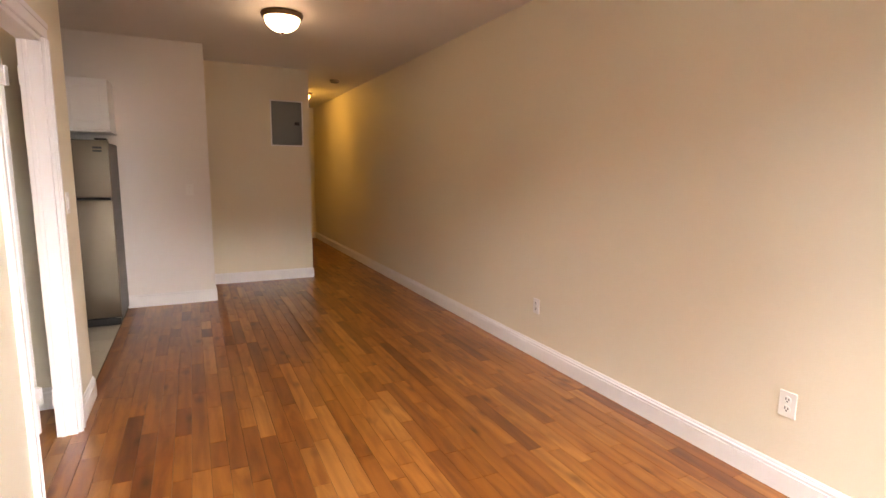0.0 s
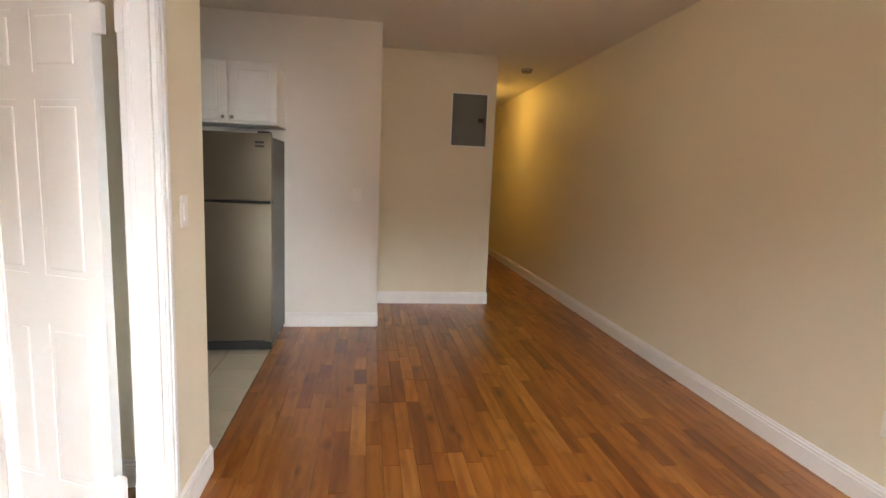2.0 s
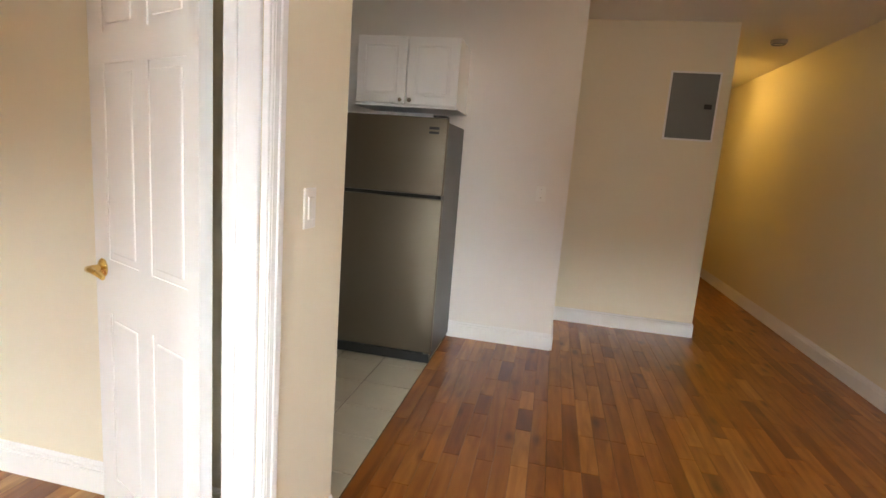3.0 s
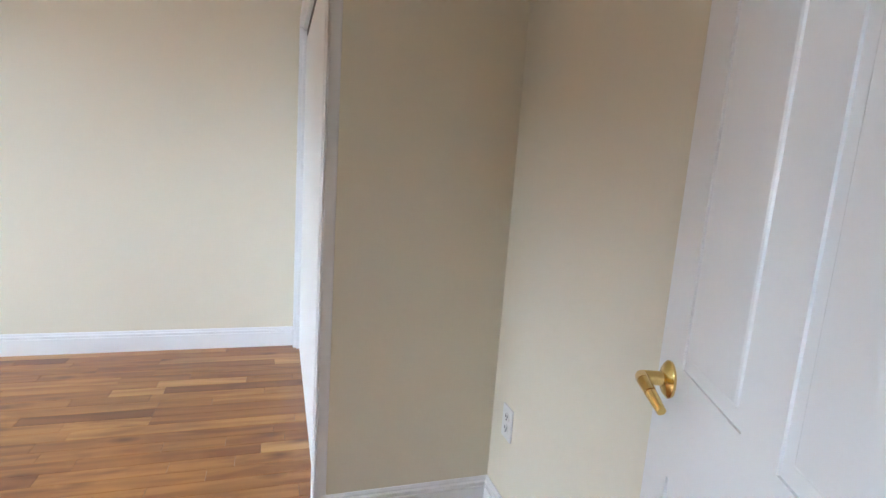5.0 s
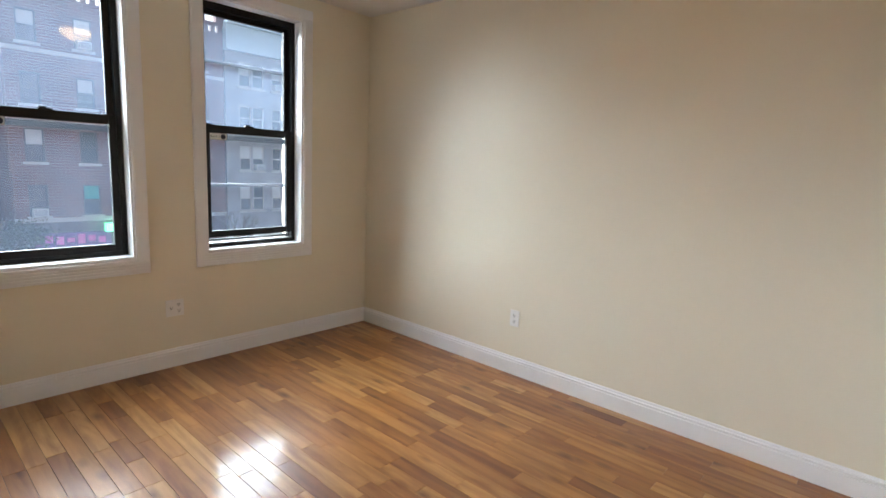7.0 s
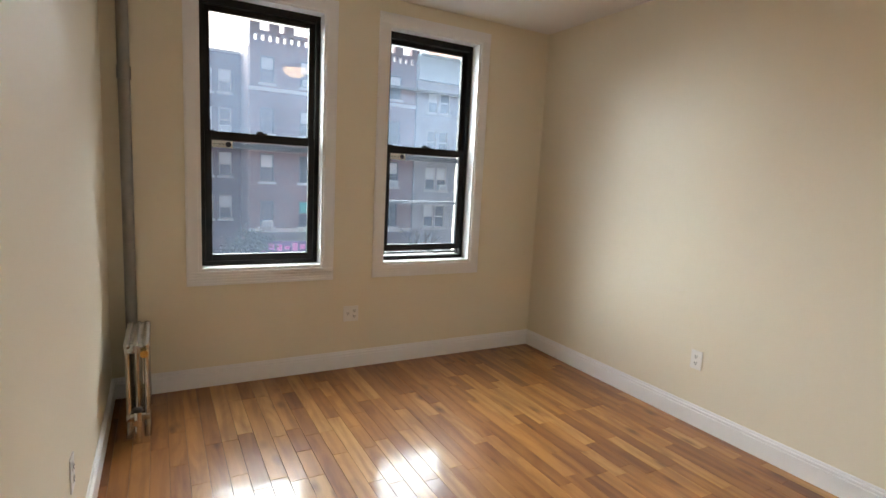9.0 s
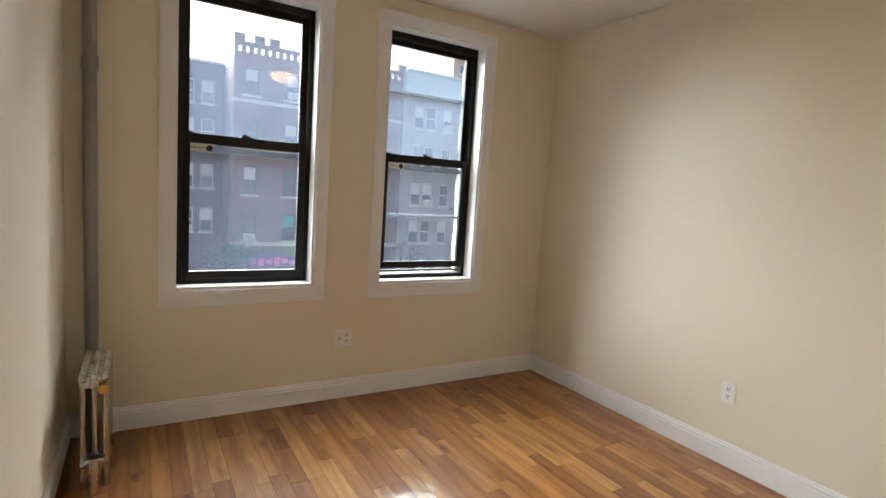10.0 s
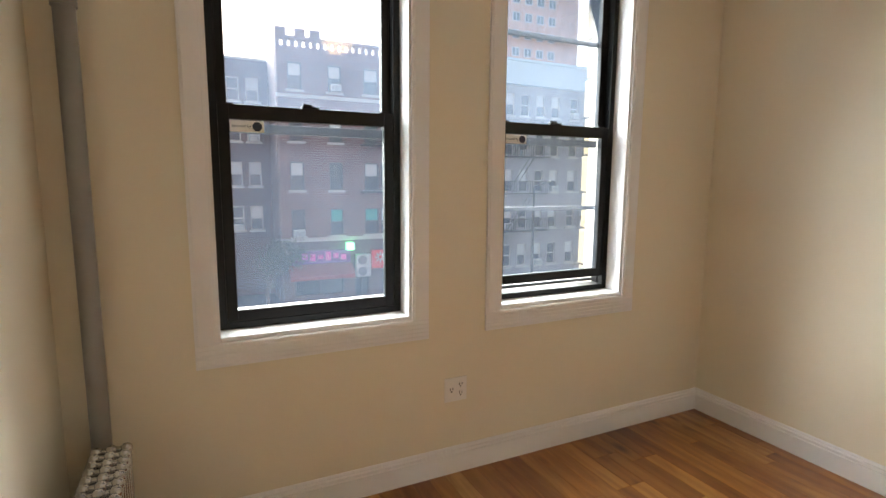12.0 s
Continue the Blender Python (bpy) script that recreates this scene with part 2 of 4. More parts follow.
LAMP = glow_material("lit_glass", (1.0, 0.74, 0.46), LAMP_LIV)
LAMP_BED = glow_material("lit_glass_warm", (1.0, 0.62, 0.28), LAMP_BEDROOM)
LAMP_HALL = glow_material("lit_glass_yellow", (1.0, 0.60, 0.14), LAMP_HAL)
GLASS = glass_material("window_glass", GRIME_HAZE)
GLASS_HAZY = glass_material("hazy_window_glass", GRIME_HAZE * 2.2)
BRICK_OUT = brick_material("red_brick", (0.11, 0.050, 0.047), (0.155, 0.070, 0.062), (0.23, 0.19, 0.18))
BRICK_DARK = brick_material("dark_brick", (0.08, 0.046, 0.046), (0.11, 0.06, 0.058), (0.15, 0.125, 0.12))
# warm sunlight on the tower is put into its orange brick colour
BRICK_TOWER_SUNLIT = brick_material("tower_brick_sunlit", (0.42, 0.19, 0.12), (0.5, 0.24, 0.16), (0.5, 0.36, 0.3))
GREY_STONE = brick_material("grey_brick", (0.22, 0.215, 0.215), (0.27, 0.265, 0.265), (0.24, 0.24, 0.24))
STONE = material("limestone_trim", (0.42, 0.39, 0.36), 0.85, vary=0.12, scale=2, bump=0.3)
BEIGE_STONE = material("beige_stone", (0.24, 0.19, 0.12), 0.9, vary=0.25, scale=5, bump=0.5, bump_scale=25, random_tint=0.12)
CORNICE = material("pale_blue_metal", (0.42, 0.50, 0.53), 0.6, vary=0.06)
DARK_GLASS = material("far_window_glass", (0.05, 0.06, 0.07), 0.08, vary=0.3, scale=0.7)
BLIND = material("window_blind", (0.45, 0.45, 0.44), 0.8, vary=0.05)
TEAL = material("teal_curtain", (0.05, 0.30, 0.27), 0.8, vary=0.2)
IRON = material("black_iron", (0.02, 0.02, 0.02), 0.6)
ASPHALT = material("asphalt", (0.05, 0.05, 0.052), 0.9, vary=0.25, scale=0.8, bump=0.4, bump_scale=30)
CONCRETE = material("concrete", (0.32, 0.31, 0.29), 0.9, vary=0.12, scale=0.8, bump=0.3, bump_scale=20)
BARK = material("bark", (0.12, 0.095, 0.075), 0.9, vary=0.25, scale=4, bump=0.5)
LEAF = material("dark_leaf", (0.07, 0.075, 0.05), 0.8, vary=0.3, scale=2)
PURPLE = material("sign_purple", (0.16, 0.05, 0.20), 0.5, vary=0.5, scale=0.9)
PINK = material("sign_pink", (0.65, 0.12, 0.42), 0.5, vary=0.2)
RED = material("sign_red", (0.62, 0.03, 0.04), 0.5, vary=0.05)
AWNING = material("awning_maroon", (0.24, 0.05, 0.05), 0.8, vary=0.1)
GREEN = glow_material("green_sign_light", (0.05, 0.9, 0.25), 1.2)
NAVY = material("dark_navy_print", (0.02, 0.025, 0.06), 0.5)


# ---- helpers of the build ----
def add_box(bm, x0, x1, y0, y1, z0, z1, bevel=0.0):
    v = [bm.verts.new(p) for p in ((x0, y0, z0), (x1, y0, z0), (x1, y1, z0), (x0, y1, z0),
                                   (x0, y0, z1), (x1, y0, z1), (x1, y1, z1), (x0, y1, z1))]
    f = [bm.faces.new([v[i] for i in q]) for q in ((3, 2, 1, 0), (4, 5, 6, 7), (0, 1, 5, 4), (1, 2, 6, 5), (2, 3, 7, 6), (3, 0, 4, 7))]
    if bevel:
        edges = list({e for q in f for e in q.edges})
        bmesh.ops.bevel(bm, geom=edges, offset=bevel, segments=2, affect="EDGES", profile=0.5)


def box(*a, bevel=0.0):
    bm = bmesh.new()
    add_box(bm, *a, bevel=bevel)
    return bm


def boxes(rows, bevel=0.0):
    bm = bmesh.new()
    for r in rows:
        add_box(bm, *r, bevel=bevel)
    return bm


def add_tube(bm, a, b, r, r2=None, seg=14):
    a, b = Vector(a), Vector(b)
    d = b - a
    m = Matrix.Translation((a + b) / 2) @ d.to_track_quat("Z", "Y").to_matrix().to_4x4()
    bmesh.ops.create_cone(bm, cap_ends=True, segments=seg, radius1=r, radius2=r if r2 is None else r2, depth=d.length, matrix=m)


def tube(a, b, r, r2=None, seg=14):
    bm = bmesh.new()
    add_tube(bm, a, b, r, r2, seg)
    return bm


def lathe(profile, seg=32):
    """A turned shape about z from (radius, height) pairs."""
    bm = bmesh.new()
    rings = []
    for r, z in profile:
        rings.append([bm.verts.new((r * math.cos(2 * math.pi * i / seg), r * math.sin(2 * math.pi * i / seg), z)) for i in range(seg)])
    for p, q in zip(rings, rings[1:]):
        for i in range(seg):
            bm.faces.new((p[i], p[(i + 1) % seg], q[(i + 1) % seg], q[i]))
    bm.faces.new(rings[0][::-1])
    bm.faces.new(rings[-1])
    bmesh.ops.recalc_face_normals(bm, faces=bm.faces)
    return bm


def mesh_of(bm, mat, smooth=False):
    me = bpy.data.meshes.new("mesh")
    bm.to_mesh(me)
    bm.free()
    me.materials.append(mat)
    if smooth:
        for p in me.polygons:
            p.use_smooth = True
        me.set_sharp_from_angle(angle=radians(40))
    return me


def thing(name, label, category, at=(0, 0, 0), group="", kind=""):
    ob = new(name)
    ob.location = at
    ob.empty_display_size = 0.1
    return tagged(ob, label, category, group, kind)


def part(name, bm, mat, parent, label="", smooth=False):
    """One mesh under its thing; the mesh is given in the coordinates of the place."""
    ob = new(name, bm if isinstance(bm, bpy.types.Mesh) else mesh_of(bm, mat, smooth))
    ob.parent = parent
    ob.matrix_parent_inverse = Matrix() if parent.parent else Matrix.Translation(-parent.location)
    if label:
        ob["label"] = label
    return ob


def solid(name, bm, mat, label, category, kind="structure", smooth=False):
    return tagged(new(name, mesh_of(bm, mat, smooth)), label, category, "", kind)


# ---- plan ----
XR, XL, XLB, XC = 2.375, -0.575, -0.665, -0.955     # east wall, partition faces, bedroom face of the thick part
XA, YB, YN = -4.118, -1.017, 3.46                  # bedroom west wall, window wall, bedroom north wall
YK, XN, YH, XH, YE = 5.853, 0.22, 6.725, 1.45, 10.8
ZC = 2.67
D0, D1, DZ = 2.285, 3.04, 2.03                      # bedroom doorway
# last two are unseen, implied by wall light, and widened to brighten the room
WINDOWS = [(-3.458, -2.688), (-2.235, -1.449), (-0.02, 0.98), (1.25, 2.25)]
WZ0, WZ1 = 0.77, 2.495
YO = -1.45                                         # outer face of the window wall

solid("wall_east", box(XR, XR + 0.12, YB, YE, 0, ZC), CREAM, "long smooth cream painted wall", "wall")
solid("wall_partition", boxes([(XLB, XL, YB, D0, 0, ZC), (XLB, XL, D0, D1, DZ, ZC), (XLB, XL, D1, 3.555, 0, ZC), (XC, XLB, YB, 2.2, 0, ZC)]), CREAM,
      "cream painted partition wall with a doorway", "wall")
solid("wall_bedroom_north", box(XA, XLB, YN, 3.555, 0, ZC), CREAM, "cream painted wall behind the open door", "wall")
solid("wall_bedroom_west", box(XA - 0.13, XA, YB, 5.97, 0, ZC), CREAM, "plain cream painted bedroom wall", "wall")
solid("wall_kitchen", box(XA, XN, YK, YK + 0.12, 0, ZC), WHITE_WALL, "white painted wall end beside the fridge", "wall")
solid("wall_return", box(XN - 0.12, XN, YK + 0.12, YH + 0.12, 0, ZC), WHITE_WALL, "white painted return wall", "wall")
solid("wall_panel", box(XN, XH, YH, YH + 0.12, 0, ZC), CREAM, "cream painted wall with an electrical panel", "wall")
solid("wall_hall_west", box(XH - 0.12, XH, YH + 0.12, YE, 0, ZC), CREAM, "cream painted hallway wall", "wall")
solid("wall_hall_end", box(XH - 0.12, XR + 0.12, YE, YE + 0.12, 0, ZC), CREAM, "cream painted wall closing the hallway", "wall")
rows, x = [], XA - 0.13
for a, b in WINDOWS:
    rows += [(x, a, YB - 0.30, YB, 0, ZC), (a, b, YB - 0.30, YB, 0, WZ0), (a, b, YB - 0.30, YB, WZ1, ZC)]
    x = b
rows.append((x, XR + 0.12, YB - 0.30, YB, 0, ZC))
solid("wall_windows", boxes(rows), CREAM, "cream painted wall with tall windows", "wall")
solid("wall_closet", boxes([(XA, -4.05, 2.83, 2.93, 0, ZC), (-4.05, -2.36, 2.83, 2.93, DZ, ZC), (-2.36, -2.28, 2.83, 2.86, DZ + 0.07, ZC), (-2.36, -2.28, 2.86, YN, 0, ZC)]), CREAM,
      "cream painted closet enclosure", "wall")
solid("ceiling", box(XA - 0.13, XR + 0.12, YB - 0.30, YE + 0.12, ZC, ZC + 0.15), CEILING, "white painted plaster ceiling", "ceiling")


def baseboard(a, b, normal, h=0.13):
    """A moulded board along a wall from a to b; normal points into the room."""
    a, b, n = Vector((*a, 0)), Vector((*b, 0)), Vector((*normal, 0))
    prof = [(0, 0), (0.016, 0), (0.016, h - 0.036), (0.010, h - 0.035), (0.010, h - 0.030), (0.0155, h - 0.027), (0.0155, h - 0.018), (0.008, h - 0.014), (0.008, h - 0.008), (0.004, h), (0, h)]
    bm = bmesh.new()
    r1 = [bm.verts.new(a + n * d + Vector((0, 0, z))) for d, z in prof]
    r2 = [bm.verts.new(b + n * d + Vector((0, 0, z))) for d, z in prof]
    for i in range(len(prof)):
        j = (i + 1) % len(prof)
        bm.faces.new((r1[i], r1[j], r2[j], r2[i]))
    bm.faces.new(r1)
    bm.faces.new(r2[::-1])
    bmesh.ops.recalc_face_normals(bm, faces=bm.faces)
    return solid("baseboard", bm, TRIM, "white moulded baseboard along the wall", "baseboard")


baseboard((XR, YB), (XR, YE), (-1, 0))
baseboard((XL, YB), (XL, D0 - 0.079), (1, 0))
baseboard((XL, D1 + 0.079), (XL, 3.555), (1, 0))
baseboard((-0.60, YK), (XN, YK), (0, -1))
baseboard((XN, YK), (XN, YH), (1, 0))
baseboard((XN, YH), (XH, YH), (0, -1))
baseboard((XH, YH), (XH, YE), (1, 0))
baseboard((XH, YE), (XR, YE), (0, -1))
baseboard((XC, YB), (XL, YB), (0, 1))
baseboard((XA, YB), (XA, 2.795), (1, 0))
baseboard((XA, YB), (XC, YB), (0, 1))
baseboard((XC, YB), (XC, 2.2), (-1, 0))
baseboard((-2.28, YN), (XLB, YN), (0, -1))
baseboard((-2.28, 2.84), (-2.28, YN), (1, 0))
baseboard((XL, YB), (XR, YB), (0, 1))


# ---- windows ----
def casing_strip(bm, u0, u1, v0, v1, vertical, face, flutes=4):
    """Flat fluted casing on the window wall, thickness toward +y."""
    add_box(bm, u0, u1, face, face + 0.012, v0, v1)
    if vertical:
        step = (u1 - u0) / flutes
        for i in range(flutes):
            add_box(bm, u0 + step * (i + 0.12), u0 + step * (i + 0.88), face + 0.012, face + 0.016, v0, v1, bevel=0.0015)
    else:
        step = (v1 - v0) / flutes
        for i in range(flutes):
            add_box(bm, u0, u1, face + 0.012, face + 0.016, v0 + step * (i + 0.12), v0 + step * (i + 0.88), bevel=0.0015)


def sash(win, name, x0, x1, z0, z1, y0, y1, stile, top, bottom):
    s = part(name, boxes([(x0, x0 + stile, y0, y1, z0, z1), (x1 - stile, x1, y0, y1, z0, z1),
                          (x0 + stile, x1 - stile, y0, y1, z0, z0 + bottom), (x0 + stile, x1 - stile, y0, y1, z1 - top, z1)], bevel=0.002), BLACK, win)
    ym = (y0 + y1) / 2
    pane = part("pane", box(x0 + stile - 0.004, x1 - stile + 0.004, ym - 0.002, ym + 0.002, z0 + bottom - 0.004, z1 - top + 0.004), GLASS_HAZY if name == "upper_sash" else GLASS, s, "slightly dirty clear glass with a painted blue haze")
    pane.visible_shadow = False
    return s


def build_window(number, x0, x1, gap, storm, sticker):
    win = thing("window_%d" % number, "black aluminium double-hung window in a white surround", "window", ((x0 + x1) / 2, YB, WZ0), kind="structure")
    part("window_lining", boxes([(x0, x0 + 0.012, YB - 0.20, YB, WZ0, WZ1), (x1 - 0.012, x1, YB - 0.20, YB, WZ0, WZ1),
                                 (x0 + 0.012, x1 - 0.012, YB - 0.20, YB, WZ1 - 0.012, WZ1)]), TRIM, win, "white painted reveal boards")
    part("window_sill", box(x0 + 0.012, x1 - 0.012, YB - 0.20, YB + 0.002, WZ0, WZ0 + 0.02, bevel=0.004), TRIM, win, "white painted sill")
    w = 0.078
    for nm, a, b, c, d, vert in (("casing_side", x0 - w, x0, WZ0, WZ1, True), ("casing_side", x1, x1 + w, WZ0, WZ1, True),
                                 ("casing_head", x0 - w, x1 + w, WZ1, WZ1 + w, False), ("casing_apron", x0 - w, x1 + w, WZ0 - 0.092, WZ0, False)):
        bm = bmesh.new()
        casing_strip(bm, a, b, c, d, vert, YB, 1 if nm != "casing_apron" else 5)
        part(nm, bm, TRIM, win, "white fluted wooden casing")
    a, b, z0, z1 = x0 + 0.012, x1 - 0.012, WZ0 + 0.02, WZ1 - 0.012
    yf = YB - 0.10
    part("window_frame", boxes([(a, a + 0.03, yf - 0.085, yf, z0, z1), (b - 0.03, b, yf - 0.085, yf, z0, z1),
                                (a + 0.03, b - 0.03, yf - 0.085, yf, z1 - 0.045, z1), (a + 0.03, b - 0.03, yf - 0.085, yf, z0, z0 + 0.028),
                                (a + 0.03, a + 0.036, yf - 0.042, yf - 0.036, z0, z1), (b - 0.036, b - 0.03, yf - 0.042, yf - 0.036, z0, z1)], bevel=0.0015), BLACK, win)
    zm = 1.665
    lo0 = z0 + 0.028 + gap
    low = sash(win, "lower_sash", a + 0.031, b - 0.031, lo0, zm, yf - 0.035, yf - 0.005, 0.04, 0.055, 0.045)
    up = sash(win, "upper_sash", a + 0.031, b - 0.031, zm - 0.04, z1 - 0.045, yf - 0.075, yf - 0.045, 0.036, 0.03, 0.04)
    part("sash_lock", boxes([((a + b) / 2 - 0.035, (a + b) / 2 + 0.035, yf - 0.034, yf - 0.008, zm, zm + 0.010), ((a + b) / 2 - 0.008, (a + b) / 2 + 0.03, yf - 0.026, yf - 0.014, zm + 0.010, zm + 0.020)], bevel=0.003), BLACK, low)
    for sx in (a + 0.05, b - 0.09):
        part("tilt_latch", box(sx, sx + 0.04, yf - 0.030, yf - 0.010, zm, zm + 0.007, bevel=0.002), BLACK, low)
    part("screen_rail", box(a + 0.03, b - 0.03, yf - 0.105, yf - 0.09, zm - 0.10, zm - 0.062, bevel=0.002), GREY_AL, win, "grey aluminium screen rail")
    if storm:
        for z in (1.235, 2.11):
            part("storm_bar", box(a + 0.005, b - 0.005, yf - 0.115, yf - 0.098, z - 0.012, z + 0.012, bevel=0.002), GREY_AL, win, "grey aluminium storm window bar")
        part("storm_rail", box(a + 0.005, b - 0.005, yf - 0.115, yf - 0.098, z0 + 0.028, z0 + 0.045), GREY_AL, win)
    part("exterior_sill", box(x0 - 0.1, x1 + 0.1, YO - 0.06, YB - 0.20, WZ0 - 0.12, WZ0 + 0.015, bevel=0.01), STONE, win, "grey stone outer sill")
    if sticker:
        sx, sz, sy = b - 0.031 - 0.042, zm - 0.080, yf - 0.0172
        st = part("alarm_sticker", box(sx - 0.125, sx, sy, sy + 0.0008, sz - 0.022, sz + 0.022), PLASTIC, low, "white alarm sticker with dark badge")
        bm = bmesh.new()
        bmesh.ops.create_circle(bm, cap_ends=True, segments=8, radius=0.019, matrix=pose(sx - 0.10, sy + 0.0016, sz, 90, 22.5, 0))
        part("badge", bm, NAVY, st)
        cu = bpy.data.curves.new("words", "FONT")
        cu.body = "secured by"
        cu.size = 0.016
        cu.align_x = "CENTER"
        tmp = bpy.data.objects.new("words", cu)
        scene.collection.objects.link(tmp)
        me = bpy.data.meshes.new_from_object(tmp.evaluated_get(bpy.context.evaluated_depsgraph_get()))
        bpy.data.objects.remove(tmp)
        me.transform(pose(sx - 0.042, sy + 0.0016, sz - 0.004, 90, 0, 180))
        me.materials.clear()
        me.materials.append(NAVY)
        part("words", me, NAVY, st)
    return win


for i, (a, b) in enumerate(WINDOWS):
    build_window(i + 1, a, b, 0.045 if i == 0 else 0.0, i == 0, i < 2)

# masonry jambs outside the windows
for a, b in WINDOWS:
    stone_jamb = thing("trim_masonry", "beige rough stone blocks beside the window", "masonry", ((a + b) / 2, YO, 0), kind="structure")
    for side in (a, b):
        s = 1 if side == a else -1
        for k in range(9):
            z = 0.66 + k * 0.22
            e = -0.075 + 0.01 * (k % 2)
            u = sorted((side - s * 0.18, side + s * e))
            part("stone", box(u[0], u[1], YO, YB - 0.225, z, z + 0.212, bevel=0.008), BEIGE_STONE, stone_jamb)

# ---- bedroom door ----
def door_casing(name, rows, label):
    t = thing(name, label, "door frame", rows[0][1][:3:2] + (0,), kind="structure")
    for nm, r in rows:
        part(nm, box(*r, bevel=0.004), TRIM, t)
    return t


cw, ct = 0.078, 0.018
door_casing("trim_door", [
    ("casing_side", (XL, XL + ct, D1 + 0.004, D1 + cw, 0, DZ)), ("casing_bead", (XL + ct, XL + ct + 0.006, D1 + cw - 0.030, D1 + cw, 0, DZ)),
    ("casing_bead", (XL + ct, XL + ct + 0.004, D1 + 0.012, D1 + 0.024, 0, DZ)),
    ("casing_side", (XL, XL + ct, D0 - cw, D0 - 0.004, 0, DZ)), ("casing_bead", (XL + ct, XL + ct + 0.006, D0 - cw, D0 - cw + 0.030, 0, DZ)),
    ("casing_bead", (XL + ct, XL + ct + 0.004, D0 - 0.024, D0 - 0.012, 0, DZ)),
    ("casing_bead", (XL + ct, XL + ct + 0.0025, D0 - 0.036 - 0.000, D0 - 0.029 - 0.000, 0, DZ)),
    ("casing_bead", (XL + ct, XL + ct + 0.0025, D0 - 0.036 - 0.009, D0 - 0.029 - 0.009, 0, DZ)),
    ("casing_head", (XL, XL + ct, D0 - cw, D1 + cw, DZ, DZ + cw)), ("casing_bead", (XL + ct, XL + ct + 0.006, D0 - cw, D1 + cw, DZ + cw - 0.030, DZ + cw)),
    ("jamb", (XLB - 0.002, XL + 0.002, D1 - 0.012, D1 + 0.003, 0, DZ - 0.02)), ("jamb", (XLB - 0.002, XL + 0.002, D0 - 0.003, D0 + 0.02, 0, DZ - 0.02)),
    ("jamb_head", (XLB - 0.002, XL + 0.002, D0 - 0.003, D1 + 0.003, DZ - 0.02, DZ + 0.003)),
    ("door_stop", (XLB + 0.02, XLB + 0.04, D1 - 0.022, D1 - 0.012, 0, DZ - 0.02)), ("door_stop", (XLB + 0.02, XLB + 0.04, D0 + 0.02, D0 + 0.032, 0, DZ - 0.02)),
    ("casing_inner", (XLB - 0.006, XLB, D1 + 0.10, D1 + 0.13, 0, DZ + cw)), ("casing_inner", (XLB - ct, XLB, D0 - cw, D0 - 0.004, 0, DZ + cw)),
    ("casing_inner", (XLB - ct, XLB, D0, D1, DZ, DZ + cw))], "white moulded door casing and jamb")


def panel_door(name, width, height, panels, label):
    """A moulded six-panel leaf from the hinge at x=0 toward +x, faces at y=0 and y=thickness."""
    th = 0.036
    d = thing(name, label, "door")
    bm = bmesh.new()
    add_box(bm, 0.046, width, 0.004, th - 0.004, 0, height)
    xs = sorted({0.046, width} | {v for p in panels for v in p[:2]})
    zs = sorted({0.0, height} | {v for p in panels for v in p[2:]})
    for y0, y1 in ((0, 0.006), (th - 0.006, th)):
        for i in range(len(xs) - 1):
            for j in range(len(zs) - 1):
                inside = any(p[0] <= xs[i] and xs[i + 1] <= p[1] and p[2] <= zs[j] and zs[j + 1] <= p[3] for p in panels)
                if not inside:
                    add_box(bm, xs[i], xs[i + 1], y0, y1, zs[j], zs[j + 1])
    bmesh.ops.remove_doubles(bm, verts=bm.verts, dist=0.0001)
    part("leaf", bm, DOOR, d)
    for p in panels:
        for y0, y1 in ((-0.0005, 0.012), (th - 0.012, th + 0.0005)):
            part("panel", box(p[0] + 0.022, p[1] - 0.022, y0, y1, p[2] + 0.022, p[3] - 0.022, bevel=0.005), DOOR, d)
    return d


DW, DH = 0.69, 1.99
m1, m2 = 0.105, 0.08
pw = (DW - 2 * m1 - m2) / 2
cols = [(m1, m1 + pw), (m1 + pw + m2, DW - m1)]
PANELS = [(*c, *z) for c in cols for z in ((0.20, 0.80), (0.98, 1.58), (1.67, 1.87))]
door = panel_door("door_1", DW, DH, PANELS, "white six-panel wooden door standing open")
tagged(door, kind="structure")
for y, s in ((0, -1), (0.036, 1)):
    kx, kz = DW - 0.062, 0.945
    rose = part("rosette", lathe([(0.0, 0), (0.030, 0.0), (0.031, 0.004), (0.024, 0.010), (0.012, 0.013), (0.011, 0.045), (0.0, 0.045)]), BRASS, door, "polished brass rosette", True)
    rose.matrix_basis = pose(kx, y, kz, 90 if s < 0 else -90, 0, 0)
    lever = bmesh.new()
    pts = [(kx, y + s * 0.045, kz), (kx - 0.03, y + s * 0.05, kz + 0.004), (kx - 0.07, y + s * 0.05, kz + 0.002), (kx - 0.105, y + s * 0.043, kz - 0.010)]
    for (p, q), r in zip(zip(pts, pts[1:]), ((0.011, 0.010), (0.010, 0.009), (0.009, 0.007))):
        add_tube(lever, p, q, *r)
    part("lever", lever, BRASS, door, "polished brass lever handle", True)
for z in (0.215, 1.83):
    hinge = part("hinge", boxes([(0.010, 0.050, 0.012, 0.0365, z - 0.045, z + 0.045)], bevel=0.001), TRIM, door, "white painted butt hinge")
    part("knuckle", tube((0.012, 0.032, z - 0.046), (0.012, 0.032, z + 0.046), 0.007), TRIM, hinge, "", True)
door.matrix_world = pose(-0.703, 3.083, 0.012, 0, 0, 180 - DOOR_TURN)
hinge_leaf = thing("trim_hinge_leaf", "white painted hinge leaves on the door jamb", "hinge", (XLB, D1, 0.2), kind="structure")
